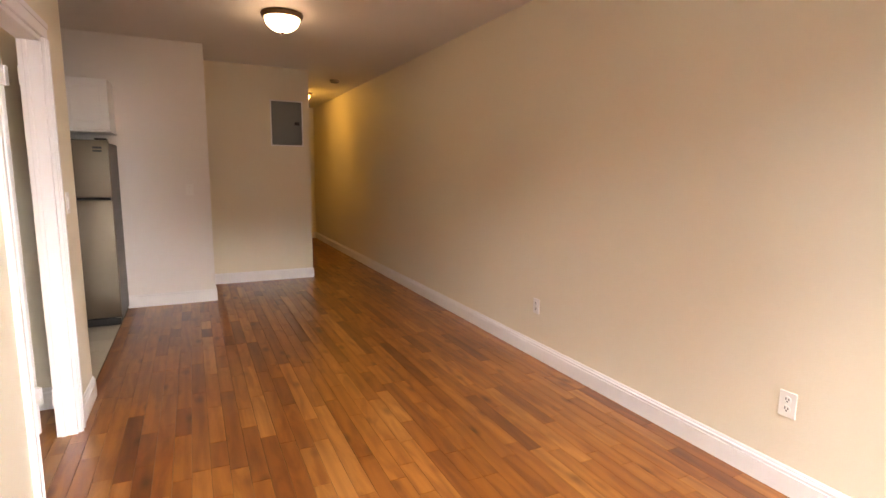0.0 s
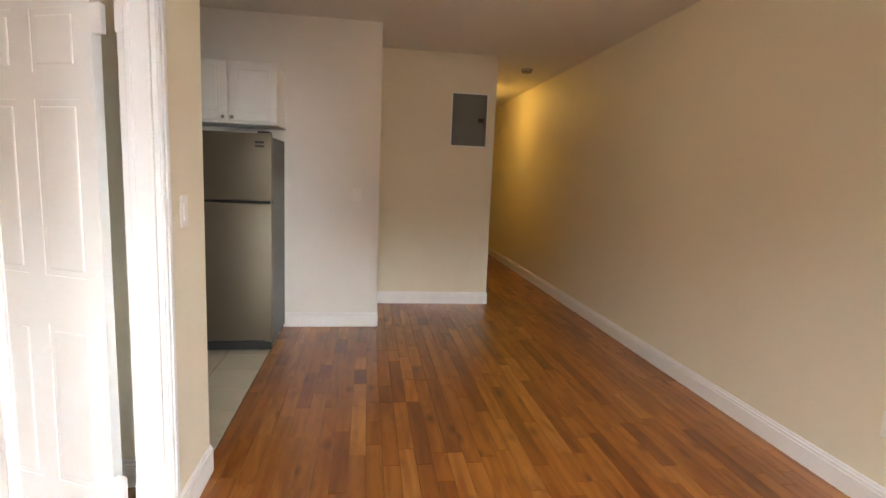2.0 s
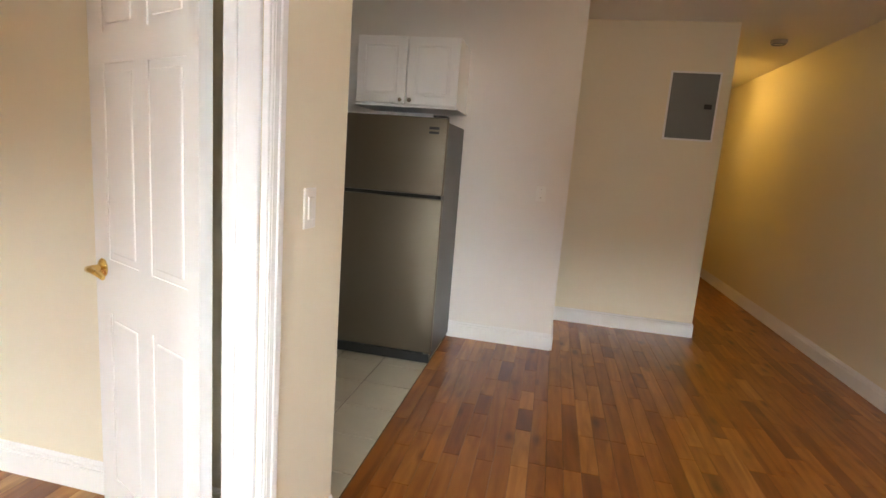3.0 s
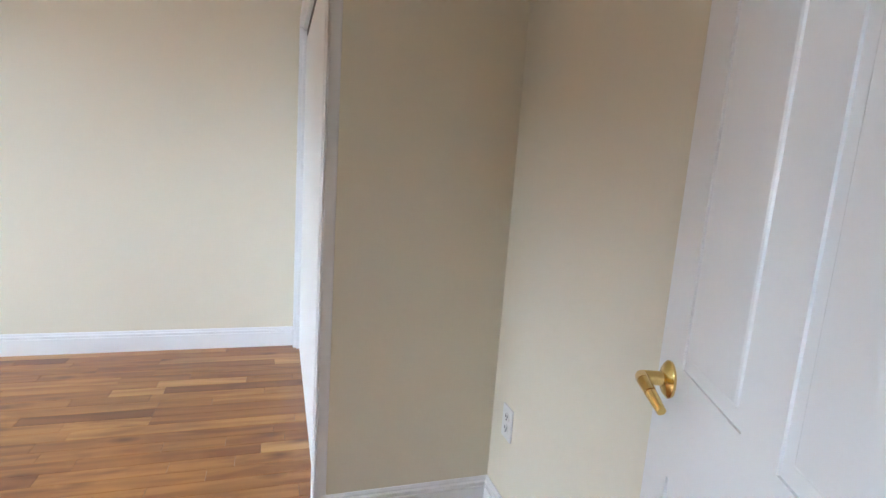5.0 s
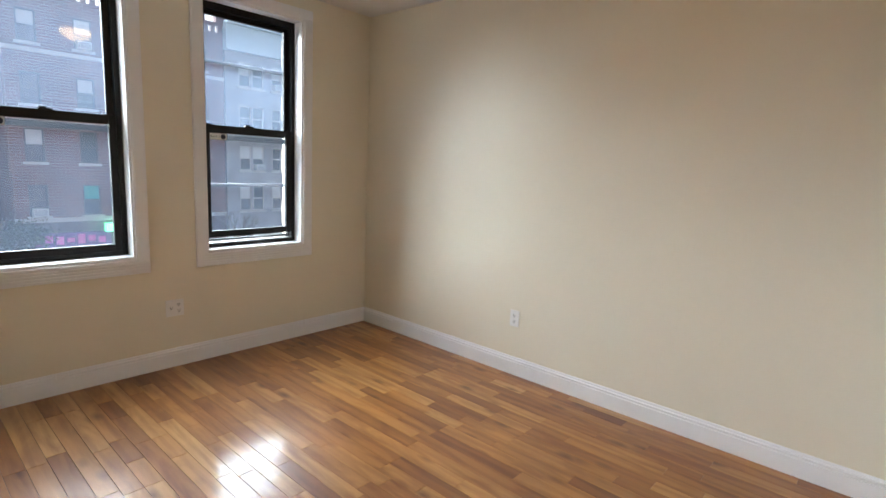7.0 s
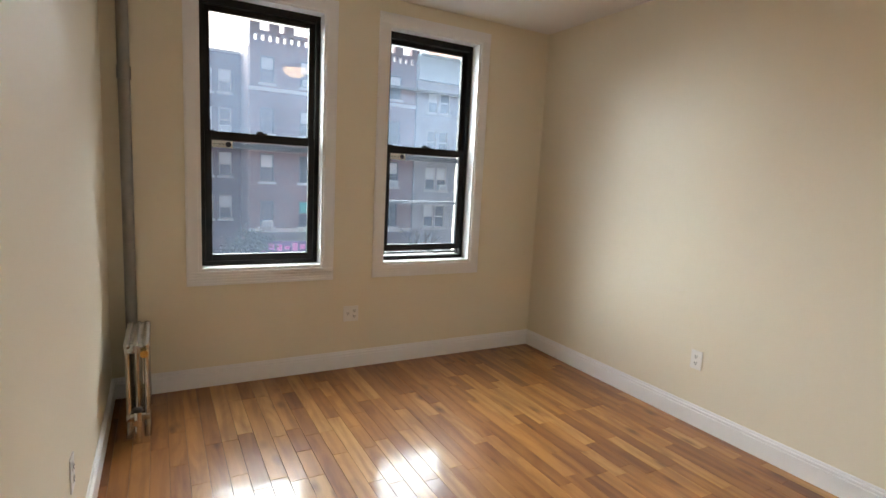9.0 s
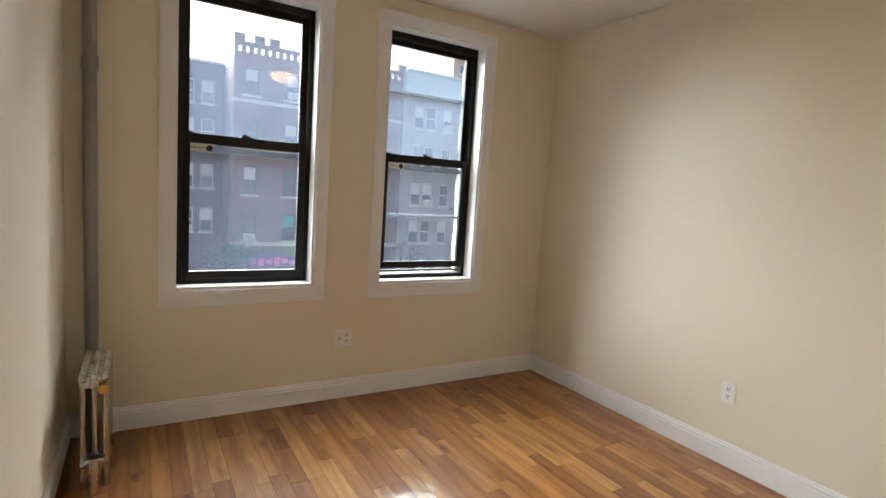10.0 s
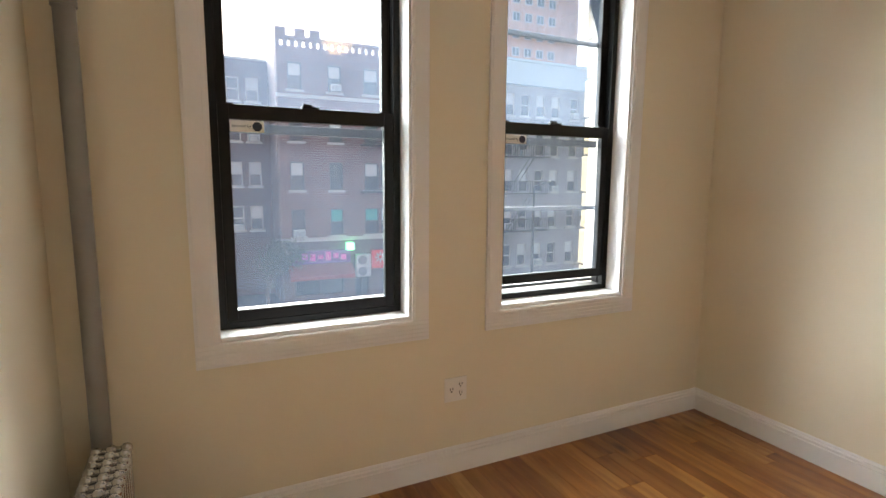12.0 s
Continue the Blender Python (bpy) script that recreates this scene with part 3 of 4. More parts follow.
for z in (0.227, 1.842):
    part("hinge_leaf", box(XLB - 0.004, XLB + 0.018, D1 - 0.0145, D1 - 0.0118, z - 0.045, z + 0.045), TRIM, hinge_leaf)

# ---- closet front ----
CX0, CX1 = -4.05, -2.36
door_casing("trim_closet", [
    ("casing_side", (CX1 + 0.002, -2.278, 2.822, 2.86, 0, DZ + 0.07)), ("casing_bead", (CX1 + 0.05, -2.274, 2.815, 2.822, 0, DZ + 0.07)),
    ("casing_side", (XA + 0.002, CX0 - 0.002, 2.795, 2.83, 0, DZ)), ("casing_head", (XA + 0.002, CX1, 2.795, 2.83, DZ, DZ + 0.07)),
    ("jamb", (CX1 - 0.018, CX1 + 0.002, 2.815, 2.935, 0, DZ)), ("jamb", (CX0 - 0.002, CX0 + 0.018, 2.815, 2.935, 0, DZ)),
    ("jamb_head", (CX0, CX1, 2.815, 2.935, DZ - 0.018, DZ))], "white painted closet door casing")
closet_leaves = thing("door_closet", "white flush bifold closet doors, closed", "closet door", ((CX0 + CX1) / 2, 2.86, 0), kind="structure")
step = (CX1 - CX0 - 0.04) / 4
for k in range(4):
    part("leaf", box(CX0 + 0.02 + k * step + 0.002, CX0 + 0.02 + (k + 1) * step - 0.002, 2.835, 2.865, 0.012, DZ - 0.075, bevel=0.002), DOOR, closet_leaves)
part("track", box(CX0 + 0.02, CX1 - 0.02, 2.838, 2.868, DZ - 0.05, DZ - 0.018), BLACK, closet_leaves, "dark metal track")


# ---- wall plates ----
def plate(name, label, category, w, h, at, turn, kind):
    """A wall plate facing -y at the origin, then turned and set in place."""
    t = thing(name, label, category, group="wall plates")
    part("cover_plate", box(-w / 2, w / 2, -0.006, 0, -h / 2, h / 2, bevel=0.0025), PLASTIC, t)
    spots = {"duplex": [(0, 0.021), (0, -0.021)], "triple": [(-0.024, 0), (0.024, 0.021), (0.024, -0.021)]}.get(kind, [])
    for sx, sz in spots:
        r = part("receptacle", tube((sx, -0.0085, sz), (sx, -0.004, sz), 0.0165), PLASTIC, t, "", True)
        for dx, dz, ww, hh in ((-0.0065, 0.004, 0.0036, 0.012), (0.0065, 0.004, 0.0036, 0.010), (0, -0.008, 0.0065, 0.006)):
            part("slot", box(sx + dx - ww / 2, sx + dx + ww / 2, -0.0092, -0.0083, sz + dz - hh / 2, sz + dz + hh / 2), SLOT, r)
    if kind == "switch":
        part("toggle", box(-0.005, 0.005, -0.016, -0.005, -0.002, 0.013, bevel=0.002), PLASTIC, t)
        part("screw", tube((0, -0.0072, 0.03), (0, -0.005, 0.03), 0.003), CHROME, t)
        part("screw", tube((0, -0.0072, -0.03), (0, -0.005, -0.03), 0.003), CHROME, t)
    if kind == "rocker":
        part("rocker", box(-0.017, 0.017, -0.011, -0.005, -0.033, 0.033, bevel=0.002), PLASTIC, t)
    t.matrix_world = pose(*at, 0, 0, turn)
    return t


plate("wall_outlet", "white duplex outlet low on the cream wall", "outlet", 0.075, 0.118, (XR, 1.133, 0.41), -90, "duplex")
plate("wall_outlet", "white duplex outlet low on the cream wall", "outlet", 0.075, 0.118, (XR, 3.0, 0.405), -90, "duplex")
plate("wall_outlet", "white duplex outlet on the bedroom wall", "outlet", 0.075, 0.118, (XA, 0.64, 0.41), 90, "duplex")
plate("wall_outlet", "square white outlet plate with three sockets under the windows", "outlet", 0.116, 0.116, (-2.456, YB, 0.413), 180, "triple")
plate("wall_outlet", "white duplex outlet behind the bedroom door", "outlet", 0.075, 0.118, (-2.15, YN, 0.41), 0, "duplex")
plate("wall_outlet", "white duplex outlet near the radiator", "outlet", 0.075, 0.118, (XC, 0.57, 0.40), -90, "duplex")
plate("light_switch", "white toggle light switch beside the fridge", "light switch", 0.072, 0.116, (0.026, YK, 1.2), 0, "switch")
plate("light_switch", "white rocker light switch beside the bedroom door", "light switch", 0.072, 0.118, (XL, 3.30, 1.22), 90, "rocker")

# ---- fridge ----
FX0, FX1, FY = -1.335, -0.585, 5.19
fr = thing("refrigerator", "stainless steel top-freezer refrigerator with grey sides", "refrigerator", ((FX0 + FX1) / 2, 5.5, 0))
part("body", box(FX0 + 0.005, FX1 - 0.005, FY + 0.07, YK - 0.02, 0.03, 1.63, bevel=0.008), FRIDGE_GREY, fr, "textured grey side panels")
part("door", box(FX0, FX1, FY, FY + 0.062, 0.082, 1.134, bevel=0.012), STEEL, fr, "brushed stainless fridge door", True)
part("freezer_door", box(FX0, FX1, FY, FY + 0.062, 1.157, 1.650, bevel=0.012), STEEL, fr, "brushed stainless freezer door", True)
part("gasket", boxes([(FX0 + 0.01, FX1 - 0.01, FY + 0.012, FY + 0.07, 0.10, 1.64)]), BLACK_PL, fr, "black door gasket")
part("kick_grille", box(FX0 + 0.01, FX1 - 0.01, FY + 0.004, FY + 0.08, 0.010, 0.077, bevel=0.004), BLACK_PL, fr, "black kick grille")
part("hinge_cover", box(FX1 - 0.10, FX1 - 0.01, FY + 0.01, FY + 0.10, 1.650, 1.665, bevel=0.005), BLACK_PL, fr)
part("hinge_foot", box(FX1 - 0.05, FX1 - 0.005, FY + 0.005, FY + 0.05, 0.070, 0.080), CHROME, fr)
for fx in (FX0 + 0.06, FX1 - 0.06):
    for fy in (FY + 0.06, YK - 0.08):
        part("foot", tube((fx, fy, 0.0), (fx, fy, 0.04), 0.018), BLACK_PL, fr)
part("badge", boxes([(FX1 - 0.115, FX1 - 0.05, FY - 0.003, FY + 0.001, 1.575, 1.592), (FX1 - 0.115, FX1 - 0.05, FY - 0.003, FY + 0.001, 1.548, 1.563)], bevel=0.001), BLACK_PL, fr, "small black badge")
part("handle", boxes([(FX0 + 0.03, FX0 + 0.055, FY - 0.05, FY - 0.03, 0.62, 1.10), (FX0 + 0.03, FX0 + 0.055, FY - 0.035, FY, 0.62, 0.65), (FX0 + 0.03, FX0 + 0.055, FY - 0.035, FY, 1.07, 1.10)], bevel=0.006), STEEL, fr)

# ---- wall cabinet ----
cab = thing("wall_cabinet", "white two-door wall cabinet above the refrigerator", "cabinet", (-0.95, 5.65, 1.737))
part("body", box(-1.31, -0.59, 5.47, YK, 1.745, 2.196, bevel=0.002), DOOR, cab)
part("bottom_rail", box(-1.315, -0.58, 5.455, YK, 1.728, 1.745, bevel=0.003), DOOR, cab)
for a, b, kx in ((-1.312, -0.955, -0.985), (-0.947, -0.588, -0.917)):
    dr = part("door", box(a, b, 5.45, 5.468, 1.750, 2.194, bevel=0.004), DOOR, cab, "white raised-panel door")
    part("frame_moulding", boxes([(a + 0.055, b - 0.055, 5.446, 5.452, 1.805, 1.812), (a + 0.055, b - 0.055, 5.446, 5.452, 2.132, 2.139),
                                  (a + 0.055, a + 0.062, 5.446, 5.452, 1.812, 2.132), (b - 0.062, b - 0.055, 5.446, 5.452, 1.812, 2.132)], bevel=0.002), DOOR, dr)
    part("raised_panel", box(a + 0.075, b - 0.075, 5.444, 5.452, 1.825, 2.119, bevel=0.004), DOOR, dr)
    k = part("knob", lathe([(0.0, 0), (0.007, 0), (0.006, 0.012), (0.014, 0.018), (0.013, 0.024), (0.0, 0.027)], 20), CHROME, dr, "small steel knob", True)
    k.matrix_basis = pose(kx, 5.45, 1.775, 90, 0, 0)

# ---- electrical panel ----
pn = thing("electrical_panel", "grey steel electrical panel with white edging", "electrical panel", (1.17, YH, 1.71))
part("edging", boxes([(0.969, 0.985, YH - 0.012, YH, 1.712, 2.276), (1.352, 1.368, YH - 0.012, YH, 1.712, 2.276),
                      (0.985, 1.352, YH - 0.012, YH, 2.26, 2.276), (0.985, 1.352, YH - 0.012, YH, 1.712, 1.728)], bevel=0.002), TRIM, pn, "white edging")
part("cover", box(0.985, 1.352, YH - 0.010, YH, 1.728, 2.26), PANEL_GREY, pn)
pdoor = part("door", box(1.0, 1.337, YH - 0.016, YH - 0.010, 1.745, 2.243, bevel=0.003), PANEL_GREY, pn, "hinged grey steel door")
part("latch", box(1.262, 1.322, YH - 0.021, YH - 0.015, 1.975, 2.015, bevel=0.003), BLACK_PL, pdoor, "black latch")


# ---- ceiling lamps and detector ----
def dome_lamp(at, glow, label):
    t = thing("ceiling_light", label, "ceiling light", group="ceiling lights")
    part("canopy", lathe([(0.0, 0), (0.165, 0), (0.168, -0.012), (0.160, -0.03), (0.150, -0.04), (0.0, -0.04)]), BRONZE, t, "bronze mounting ring", True)
    prof = [(0.0, -0.04)] + [(0.138 * math.cos(a), -0.04 - 0.105 * math.sin(a)) for a in [i * math.pi / 20 for i in range(10)]] + [(0.0, -0.145)]
    part("glass_dome", lathe(prof), glow, t, "lit frosted glass dome", True)
    part("finial", lathe([(0.0, -0.140), (0.012, -0.144), (0.010, -0.156), (0.005, -0.164), (0.0, -0.165)], 16), BRONZE, t, "", True)
    t.location = at
    return t


dome_lamp((0.78, 4.42, ZC), LAMP, "lit frosted glass dome light with a bronze ring")
dome_lamp((1.74, 8.70, ZC), LAMP_HALL, "lit yellow dome light in the hallway")
dome_lamp((-2.67, 1.53, ZC), LAMP_BED, "lit frosted dome light on the bedroom ceiling")
sd = thing("smoke_detector", "grey smoke detector on the hallway ceiling", "smoke detector", (1.93, 7.27, ZC))
b1 = part("base", lathe([(0.0, 0), (0.068, 0), (0.068, -0.012), (0.060, -0.03), (0.0, -0.036)]), GREY_PLASTIC, sd, "", True)
b1.matrix_parent_inverse = Matrix()
b2 = part("grille_ring", lathe([(0.052, -0.026), (0.058, -0.034), (0.048, -0.038), (0.044, -0.032)]), PANEL_GREY, sd, "", True)
b2.matrix_parent_inverse = Matrix()

# ---- radiator ----
RX, RY0, RY1, RZ = -1.112, -0.875, -0.43, 0.52
rad = thing("radiator", "silver painted cast-iron column radiator by the wall", "radiator", (RX, (RY0 + RY1) / 2, 0))
count = 10
pitch = (RY1 - RY0) / count
sec = bmesh.new()
for dx in (-0.042, 0, 0.042):
    add_tube(sec, (RX + dx, 0, 0.10), (RX + dx, 0, RZ - 0.02), 0.0125, seg=10)
    bmesh.ops.create_uvsphere(sec, u_segments=10, v_segments=6, radius=0.019, matrix=pose(RX + dx, 0, RZ - 0.019))
add_box(sec, RX - 0.056, RX + 0.056, -0.0125, 0.0125, RZ - 0.062, RZ - 0.008, bevel=0.012)
add_box(sec, RX - 0.056, RX + 0.056, -0.0125, 0.0125, 0.085, 0.135, bevel=0.012)
add_tube(sec, (RX, -pitch / 2, RZ - 0.036), (RX, pitch / 2, RZ - 0.036), 0.02, seg=10)
add_tube(sec, (RX, -pitch / 2, 0.11), (RX, pitch / 2, 0.11), 0.02, seg=10)
sec_mesh = mesh_of(sec, SILVER, True)
for k in range(count):
    s = part("section", sec_mesh, SILVER, rad)
    s.location = (0, RY0 + (k + 0.5) * pitch, 0)
for y in (RY0 + pitch / 2, RY1 - pitch / 2):
    for dx in (-0.042, 0.042):
        part("foot", tube((RX + dx, y, 0.0), (RX + dx * 0.9, y, 0.10), 0.018, 0.012), SILVER, rad, "", True)
vent = part("air_valve", tube((RX - 0.035, RY1 - 0.005, RZ - 0.055), (RX - 0.035, RY1 + 0.03, RZ - 0.055), 0.02), BRASS, rad, "brass air valve", True)
valve = part("supply_valve", tube((RX, RY1 - 0.01, 0.11), (RX, RY1 + 0.06, 0.11), 0.020), CHROME, rad, "chrome supply valve", True)
part("valve_stem", tube((RX, RY1 + 0.045, 0.0), (RX, RY1 + 0.045, 0.17), 0.016), CHROME, valve, "", True)
part("valve_wheel", lathe([(0.0, 0.165), (0.022, 0.168), (0.025, 0.176), (0.022, 0.186), (0.0, 0.19)], 20), BLACK_PL, valve, "", True).matrix_basis = pose(RX, RY1 + 0.045, 0)
rz = thing("riser_pipe", "silver grey painted steam riser pipe in the corner", "pipe", (-1.075, -0.955, 0))
part("pipe", tube((-1.07, -0.955, 0.0), (-1.07, -0.955, ZC), 0.031, seg=20), PIPE, rz, "", True)
part("coupling", tube((-1.07, -0.955, 1.90), (-1.07, -0.955, 1.97), 0.036, seg=20), PIPE, rz, "", True)
part("ceiling_collar", tube((-1.07, -0.955, ZC - 0.012), (-1.07, -0.955, ZC), 0.055, seg=20), PIPE, rz, "", True)

# ---- street and houses opposite ----
GZ = -6.6
solid("ground", box(-400, 400, -400, 400, GZ - 0.5, GZ - 0.15), ASPHALT, "grey asphalt ground reaching far away", "ground")
solid("pavement", boxes([(-120, 120, -31.8, -27.5, GZ - 0.15, GZ)]), CONCRETE, "concrete pavement with a kerb", "pavement")
solid("pavement", boxes([(-120, 120, -6.0, -1.6, GZ - 0.15, GZ)]), CONCRETE, "concrete pavement below the window", "pavement")
own = thing("own_building", "brick outside of the building lived in", "building", (0, YO, GZ))
part("wall", boxes([(-14, 14, YO, 12, GZ - 0.1, -0.02), (-14, 14, YO, 12, ZC + 0.155, 14.0), (-14, XA - 0.135, YO, 12, -0.02, ZC + 0.155), (XR + 0.125, 14, YO, 12, -0.02, ZC + 0.155)]), BRICK_OUT, own)
rows, x = [], XA - 0.135
for a, b in WINDOWS:
    rows.append((x, a - 0.175, YO, YB - 0.305, -0.02, ZC + 0.155))
    x = b + 0.175
rows.append((x, XR + 0.125, YO, YB - 0.305, -0.02, ZC + 0.155))
for a, b in WINDOWS:
    rows += [(a - 0.175, b + 0.175, YO, YB - 0.305, -0.02, WZ0 - 0.125), (a - 0.175, b + 0.175, YO, YB - 0.305, WZ1, ZC + 0.155)]
part("wall", boxes(rows), BRICK_OUT, own)


def far_window(house, x, z0, w, h, y, fill, frame_mat, sill_mat, ac=False):
    wd = part("window", boxes([(x - w / 2, x - w / 2 + 0.07, y - 0.14, y - 0.04, z0, z0 + h), (x + w / 2 - 0.07, x + w / 2, y - 0.14, y - 0.04, z0, z0 + h),
                               (x - w / 2 + 0.07, x + w / 2 - 0.07, y - 0.14, y - 0.04, z0 + h - 0.07, z0 + h), (x - w / 2 + 0.07, x + w / 2 - 0.07, y - 0.14, y - 0.04, z0, z0 + 0.07),
                               (x - w / 2 + 0.07, x + w / 2 - 0.07, y - 0.13, y - 0.06, z0 + h / 2 - 0.04, z0 + h / 2 + 0.04)]), frame_mat, house)
    part("pane", box(x - w / 2 + 0.06, x + w / 2 - 0.06, y - 0.12, y - 0.11, z0 + 0.06, z0 + h / 2), DARK_GLASS, wd)
    part("pane", box(x - w / 2 + 0.06, x + w / 2 - 0.06, y - 0.12, y - 0.11, z0 + h / 2, z0 + h - 0.06), fill, wd)
    part("sill", box(x - w / 2 - 0.12, x + w / 2 + 0.12, y - 0.05, y + 0.10, z0 - 0.14, z0), sill_mat, wd)
    if ac:
        u = part("air_conditioner", box(x - 0.33, x + 0.33, y - 0.1, y + 0.38, z0 + 0.02, z0 + 0.44, bevel=0.02), BLIND, wd, "white window air conditioner")
        part("grille", boxes([(x - 0.28, x + 0.28, y + 0.38, y + 0.385, z0 + 0.08 + 0.06 * i, z0 + 0.11 + 0.06 * i) for i in range(5)]), PANEL_GREY, u)


def wall_with_windows(bm, x0, x1, y, z0, z1, holes, depth=0.3):
    """Facade facing +y with square openings; holes are (x centre, sill height, width, height)."""
    zs = sorted({z0, z1} | {h[1] for h in holes} | {h[1] + h[3] for h in holes})
    for a, b in zip(zs, zs[1:]):
        cuts = sorted((h[0] - h[2] / 2, h[0] + h[2] / 2) for h in holes if h[1] <= a + 1e-6 and b <= h[1] + h[3] + 1e-6)
        x = x0
        for c, d in cuts:
            add_box(bm, x, c, y - depth, y, a, b)
            x = d
        add_box(bm, x, x1, y - depth, y, a, b)


rng = random.Random(5)
house = thing("apartment_building", "red brick apartment building with shops and a parapet", "building", (-11, -34, GZ))
FYH = -32.0
ROWS = [(-2.25, 1.7), (0.65, 1.75), (3.65, 1.6), (6.75, 1.6)]
COLS = [(-7.25, 0.85), (-9.7, 0.85), (-12.05, 0.95), (-13.15, 0.95), (-15.9, 0.9)]
holes = [(x, z, w, h) for z, h in ROWS for x, w in COLS]
bm = bmesh.new()
wall_with_windows(bm, -17.5, -6.2, FYH, -2.6, 9.0, holes)
add_box(bm, -17.5, -6.2, FYH - 8, FYH - 0.6, -2.6, 9.0)
part("wall", bm, BRICK_OUT, house, "red brick front wall")
bm = bmesh.new()
add_box(bm, -17.5, -6.2, FYH - 0.35, FYH, 9.0, 9.25)
for i in range(26):
    x = -6.2 - i * 0.44
    add_box(bm, x - 0.25, x, FYH - 0.35, FYH, 9.25, 9.65)
add_box(bm, -17.5, -6.2, FYH - 0.4, FYH + 0.05, 9.65, 9.85)
for x in (-6.45, -7.6, -8.5, -14.6, -16.0, -17.3):
    add_box(bm, x - 0.35, x + 0.25, FYH - 0.4, FYH + 0.06, 9.85, 10.3)
part("parapet", bm, BRICK_OUT, house, "pierced brick parapet")
for z, h in ((6.25, 0.22), (-2.6, 0.25)):
    part("stone_band", box(-17.5, -6.15, FYH, FYH + 0.12, z, z + h), STONE, house, "pale stone band")
for zi, (z, h) in enumerate(ROWS):
    for xi, (x, w) in enumerate(COLS):
        fill = TEAL if (zi, xi) in ((0, 1), (0, 2)) else (BLIND if (zi * 3 + xi) % 2 else DARK_GLASS)
        if zi == 3:
            fill = BLIND
        far_window(house, x, z, w, h, FYH, fill, GREY_AL, STONE, ac=(zi, xi) in ((0, 0), (3, 1), (1, 4)))
for z in (0.55, 3.55):
    fe = part("fire_escape", boxes([(-14.2, -11.3, FYH, FYH + 1.0, z - 0.06, z)]), IRON, house, "black iron fire escape")
    rails = [(-14.2 + i * 0.18, -14.17 + i * 0.18, FYH + 0.97, FYH + 1.0, z, z + 0.85) for i in range(17)] + [(-14.2, -11.3, FYH + 0.97, FYH + 1.0, z + 0.85, z + 0.9)]
    part("railing", boxes(rails), IRON, fe)
    lad = bmesh.new()
    for dx in (0, 0.4):
        add_tube(lad, (-12.0 + dx, FYH + 0.6, z), (-13.9 + dx, FYH + 0.6, z + 2.9), 0.03, seg=6)
    part("ladder", lad, IRON, fe)
bm = bmesh.new()
wall_with_windows(bm, -17.5, -6.2, FYH, GZ, -2.6, [(-8.5, GZ + 0.5, 3.2, 1.45), (-11.3, GZ + 0.2, 1.0, 1.7), (-14.2, GZ + 0.4, 3.0, 1.6)])
add_box(bm, -17.5, -6.2, FYH - 8, FYH - 0.6, GZ, -2.6)
part("shop_wall", bm, BRICK_DARK, house, "dark shopfront wall")
for x, w, z, h in ((-8.5, 3.2, GZ + 0.5, 1.45), (-11.3, 1.0, GZ + 0.2, 1.7), (-14.2, 3.0, GZ + 0.4, 1.6)):
    sw = part("shop_window", boxes([(x - w / 2, x - w / 2 + 0.1, FYH - 0.2, FYH - 0.05, z, z + h), (x + w / 2 - 0.1, x + w / 2, FYH - 0.2, FYH - 0.05, z, z + h), (x - 0.05, x + 0.05, FYH - 0.2, FYH - 0.05, z, z + h)]), GREY_AL, house)
    part("pane", box(x - w / 2, x + w / 2, FYH - 0.18, FYH - 0.16, z, z + h), DARK_GLASS, sw)
sg = part("shop_sign", box(-10.5, -6.65, FYH, FYH + 0.18, -4.05, -3.2, bevel=0.02), PURPLE, house, "purple and pink shop sign")
part("sign_lettering", boxes([(-10.2 + i * 0.5, -9.85 + i * 0.5, FYH + 0.18, FYH + 0.185, -3.85 + 0.12 * (i % 2), -3.5 + 0.1 * (i % 3)) for i in range(7)]), PINK, sg)
aw = bmesh.new()
v = [aw.verts.new(p) for p in ((-10.6, FYH, -4.1), (-6.5, FYH, -4.1), (-6.5, FYH + 0.9, -4.7), (-10.6, FYH + 0.9, -4.7), (-10.6, FYH, -4.2), (-6.5, FYH, -4.2), (-6.5, FYH + 0.9, -4.95), (-10.6, FYH + 0.9, -4.95))]
for q in ((0, 1, 2, 3), (7, 6, 5, 4), (3, 2, 6, 7), (0, 3, 7, 4), (1, 5, 6, 2), (0, 4, 5, 1)):
    aw.faces.new([v[i] for i in q])
part("awning", aw, AWNING, house, "maroon cloth awning")
cond = part("condenser", box(-11.8, -10.8, FYH + 0.1, FYH + 0.5, -5.05, -3.55, bevel=0.04), BLIND, house, "white twin-fan condenser unit")
for z in (-4.68, -3.93):
    part("fan_grille", tube((-11.2, FYH + 0.49, z), (-11.2, FYH + 0.52, z), 0.3, seg=24), PANEL_GREY, cond)
rs = part("shop_sign", box(-13.2, -11.95, FYH, FYH + 0.15, -4.6, -3.35, bevel=0.02), RED, house, "square red shop sign with a round emblem")
ring = bmesh.new()
for i in range(8):
    a = i * math.pi / 4
    add_tube(ring, (-12.55 + 0.12 * math.cos(a), FYH + 0.155, -3.85 + 0.12 * math.sin(a)), (-12.55 + 0.36 * math.cos(a), FYH + 0.155, -3.85 + 0.36 * math.sin(a)), 0.05, seg=6)
part("emblem", ring, BLIND, rs, "white round emblem")
part("lit_sign", box(-10.65, -10.2, FYH + 0.1, FYH + 0.6, -3.2, -2.75, bevel=0.02), GREEN, house, "small lit green sign")

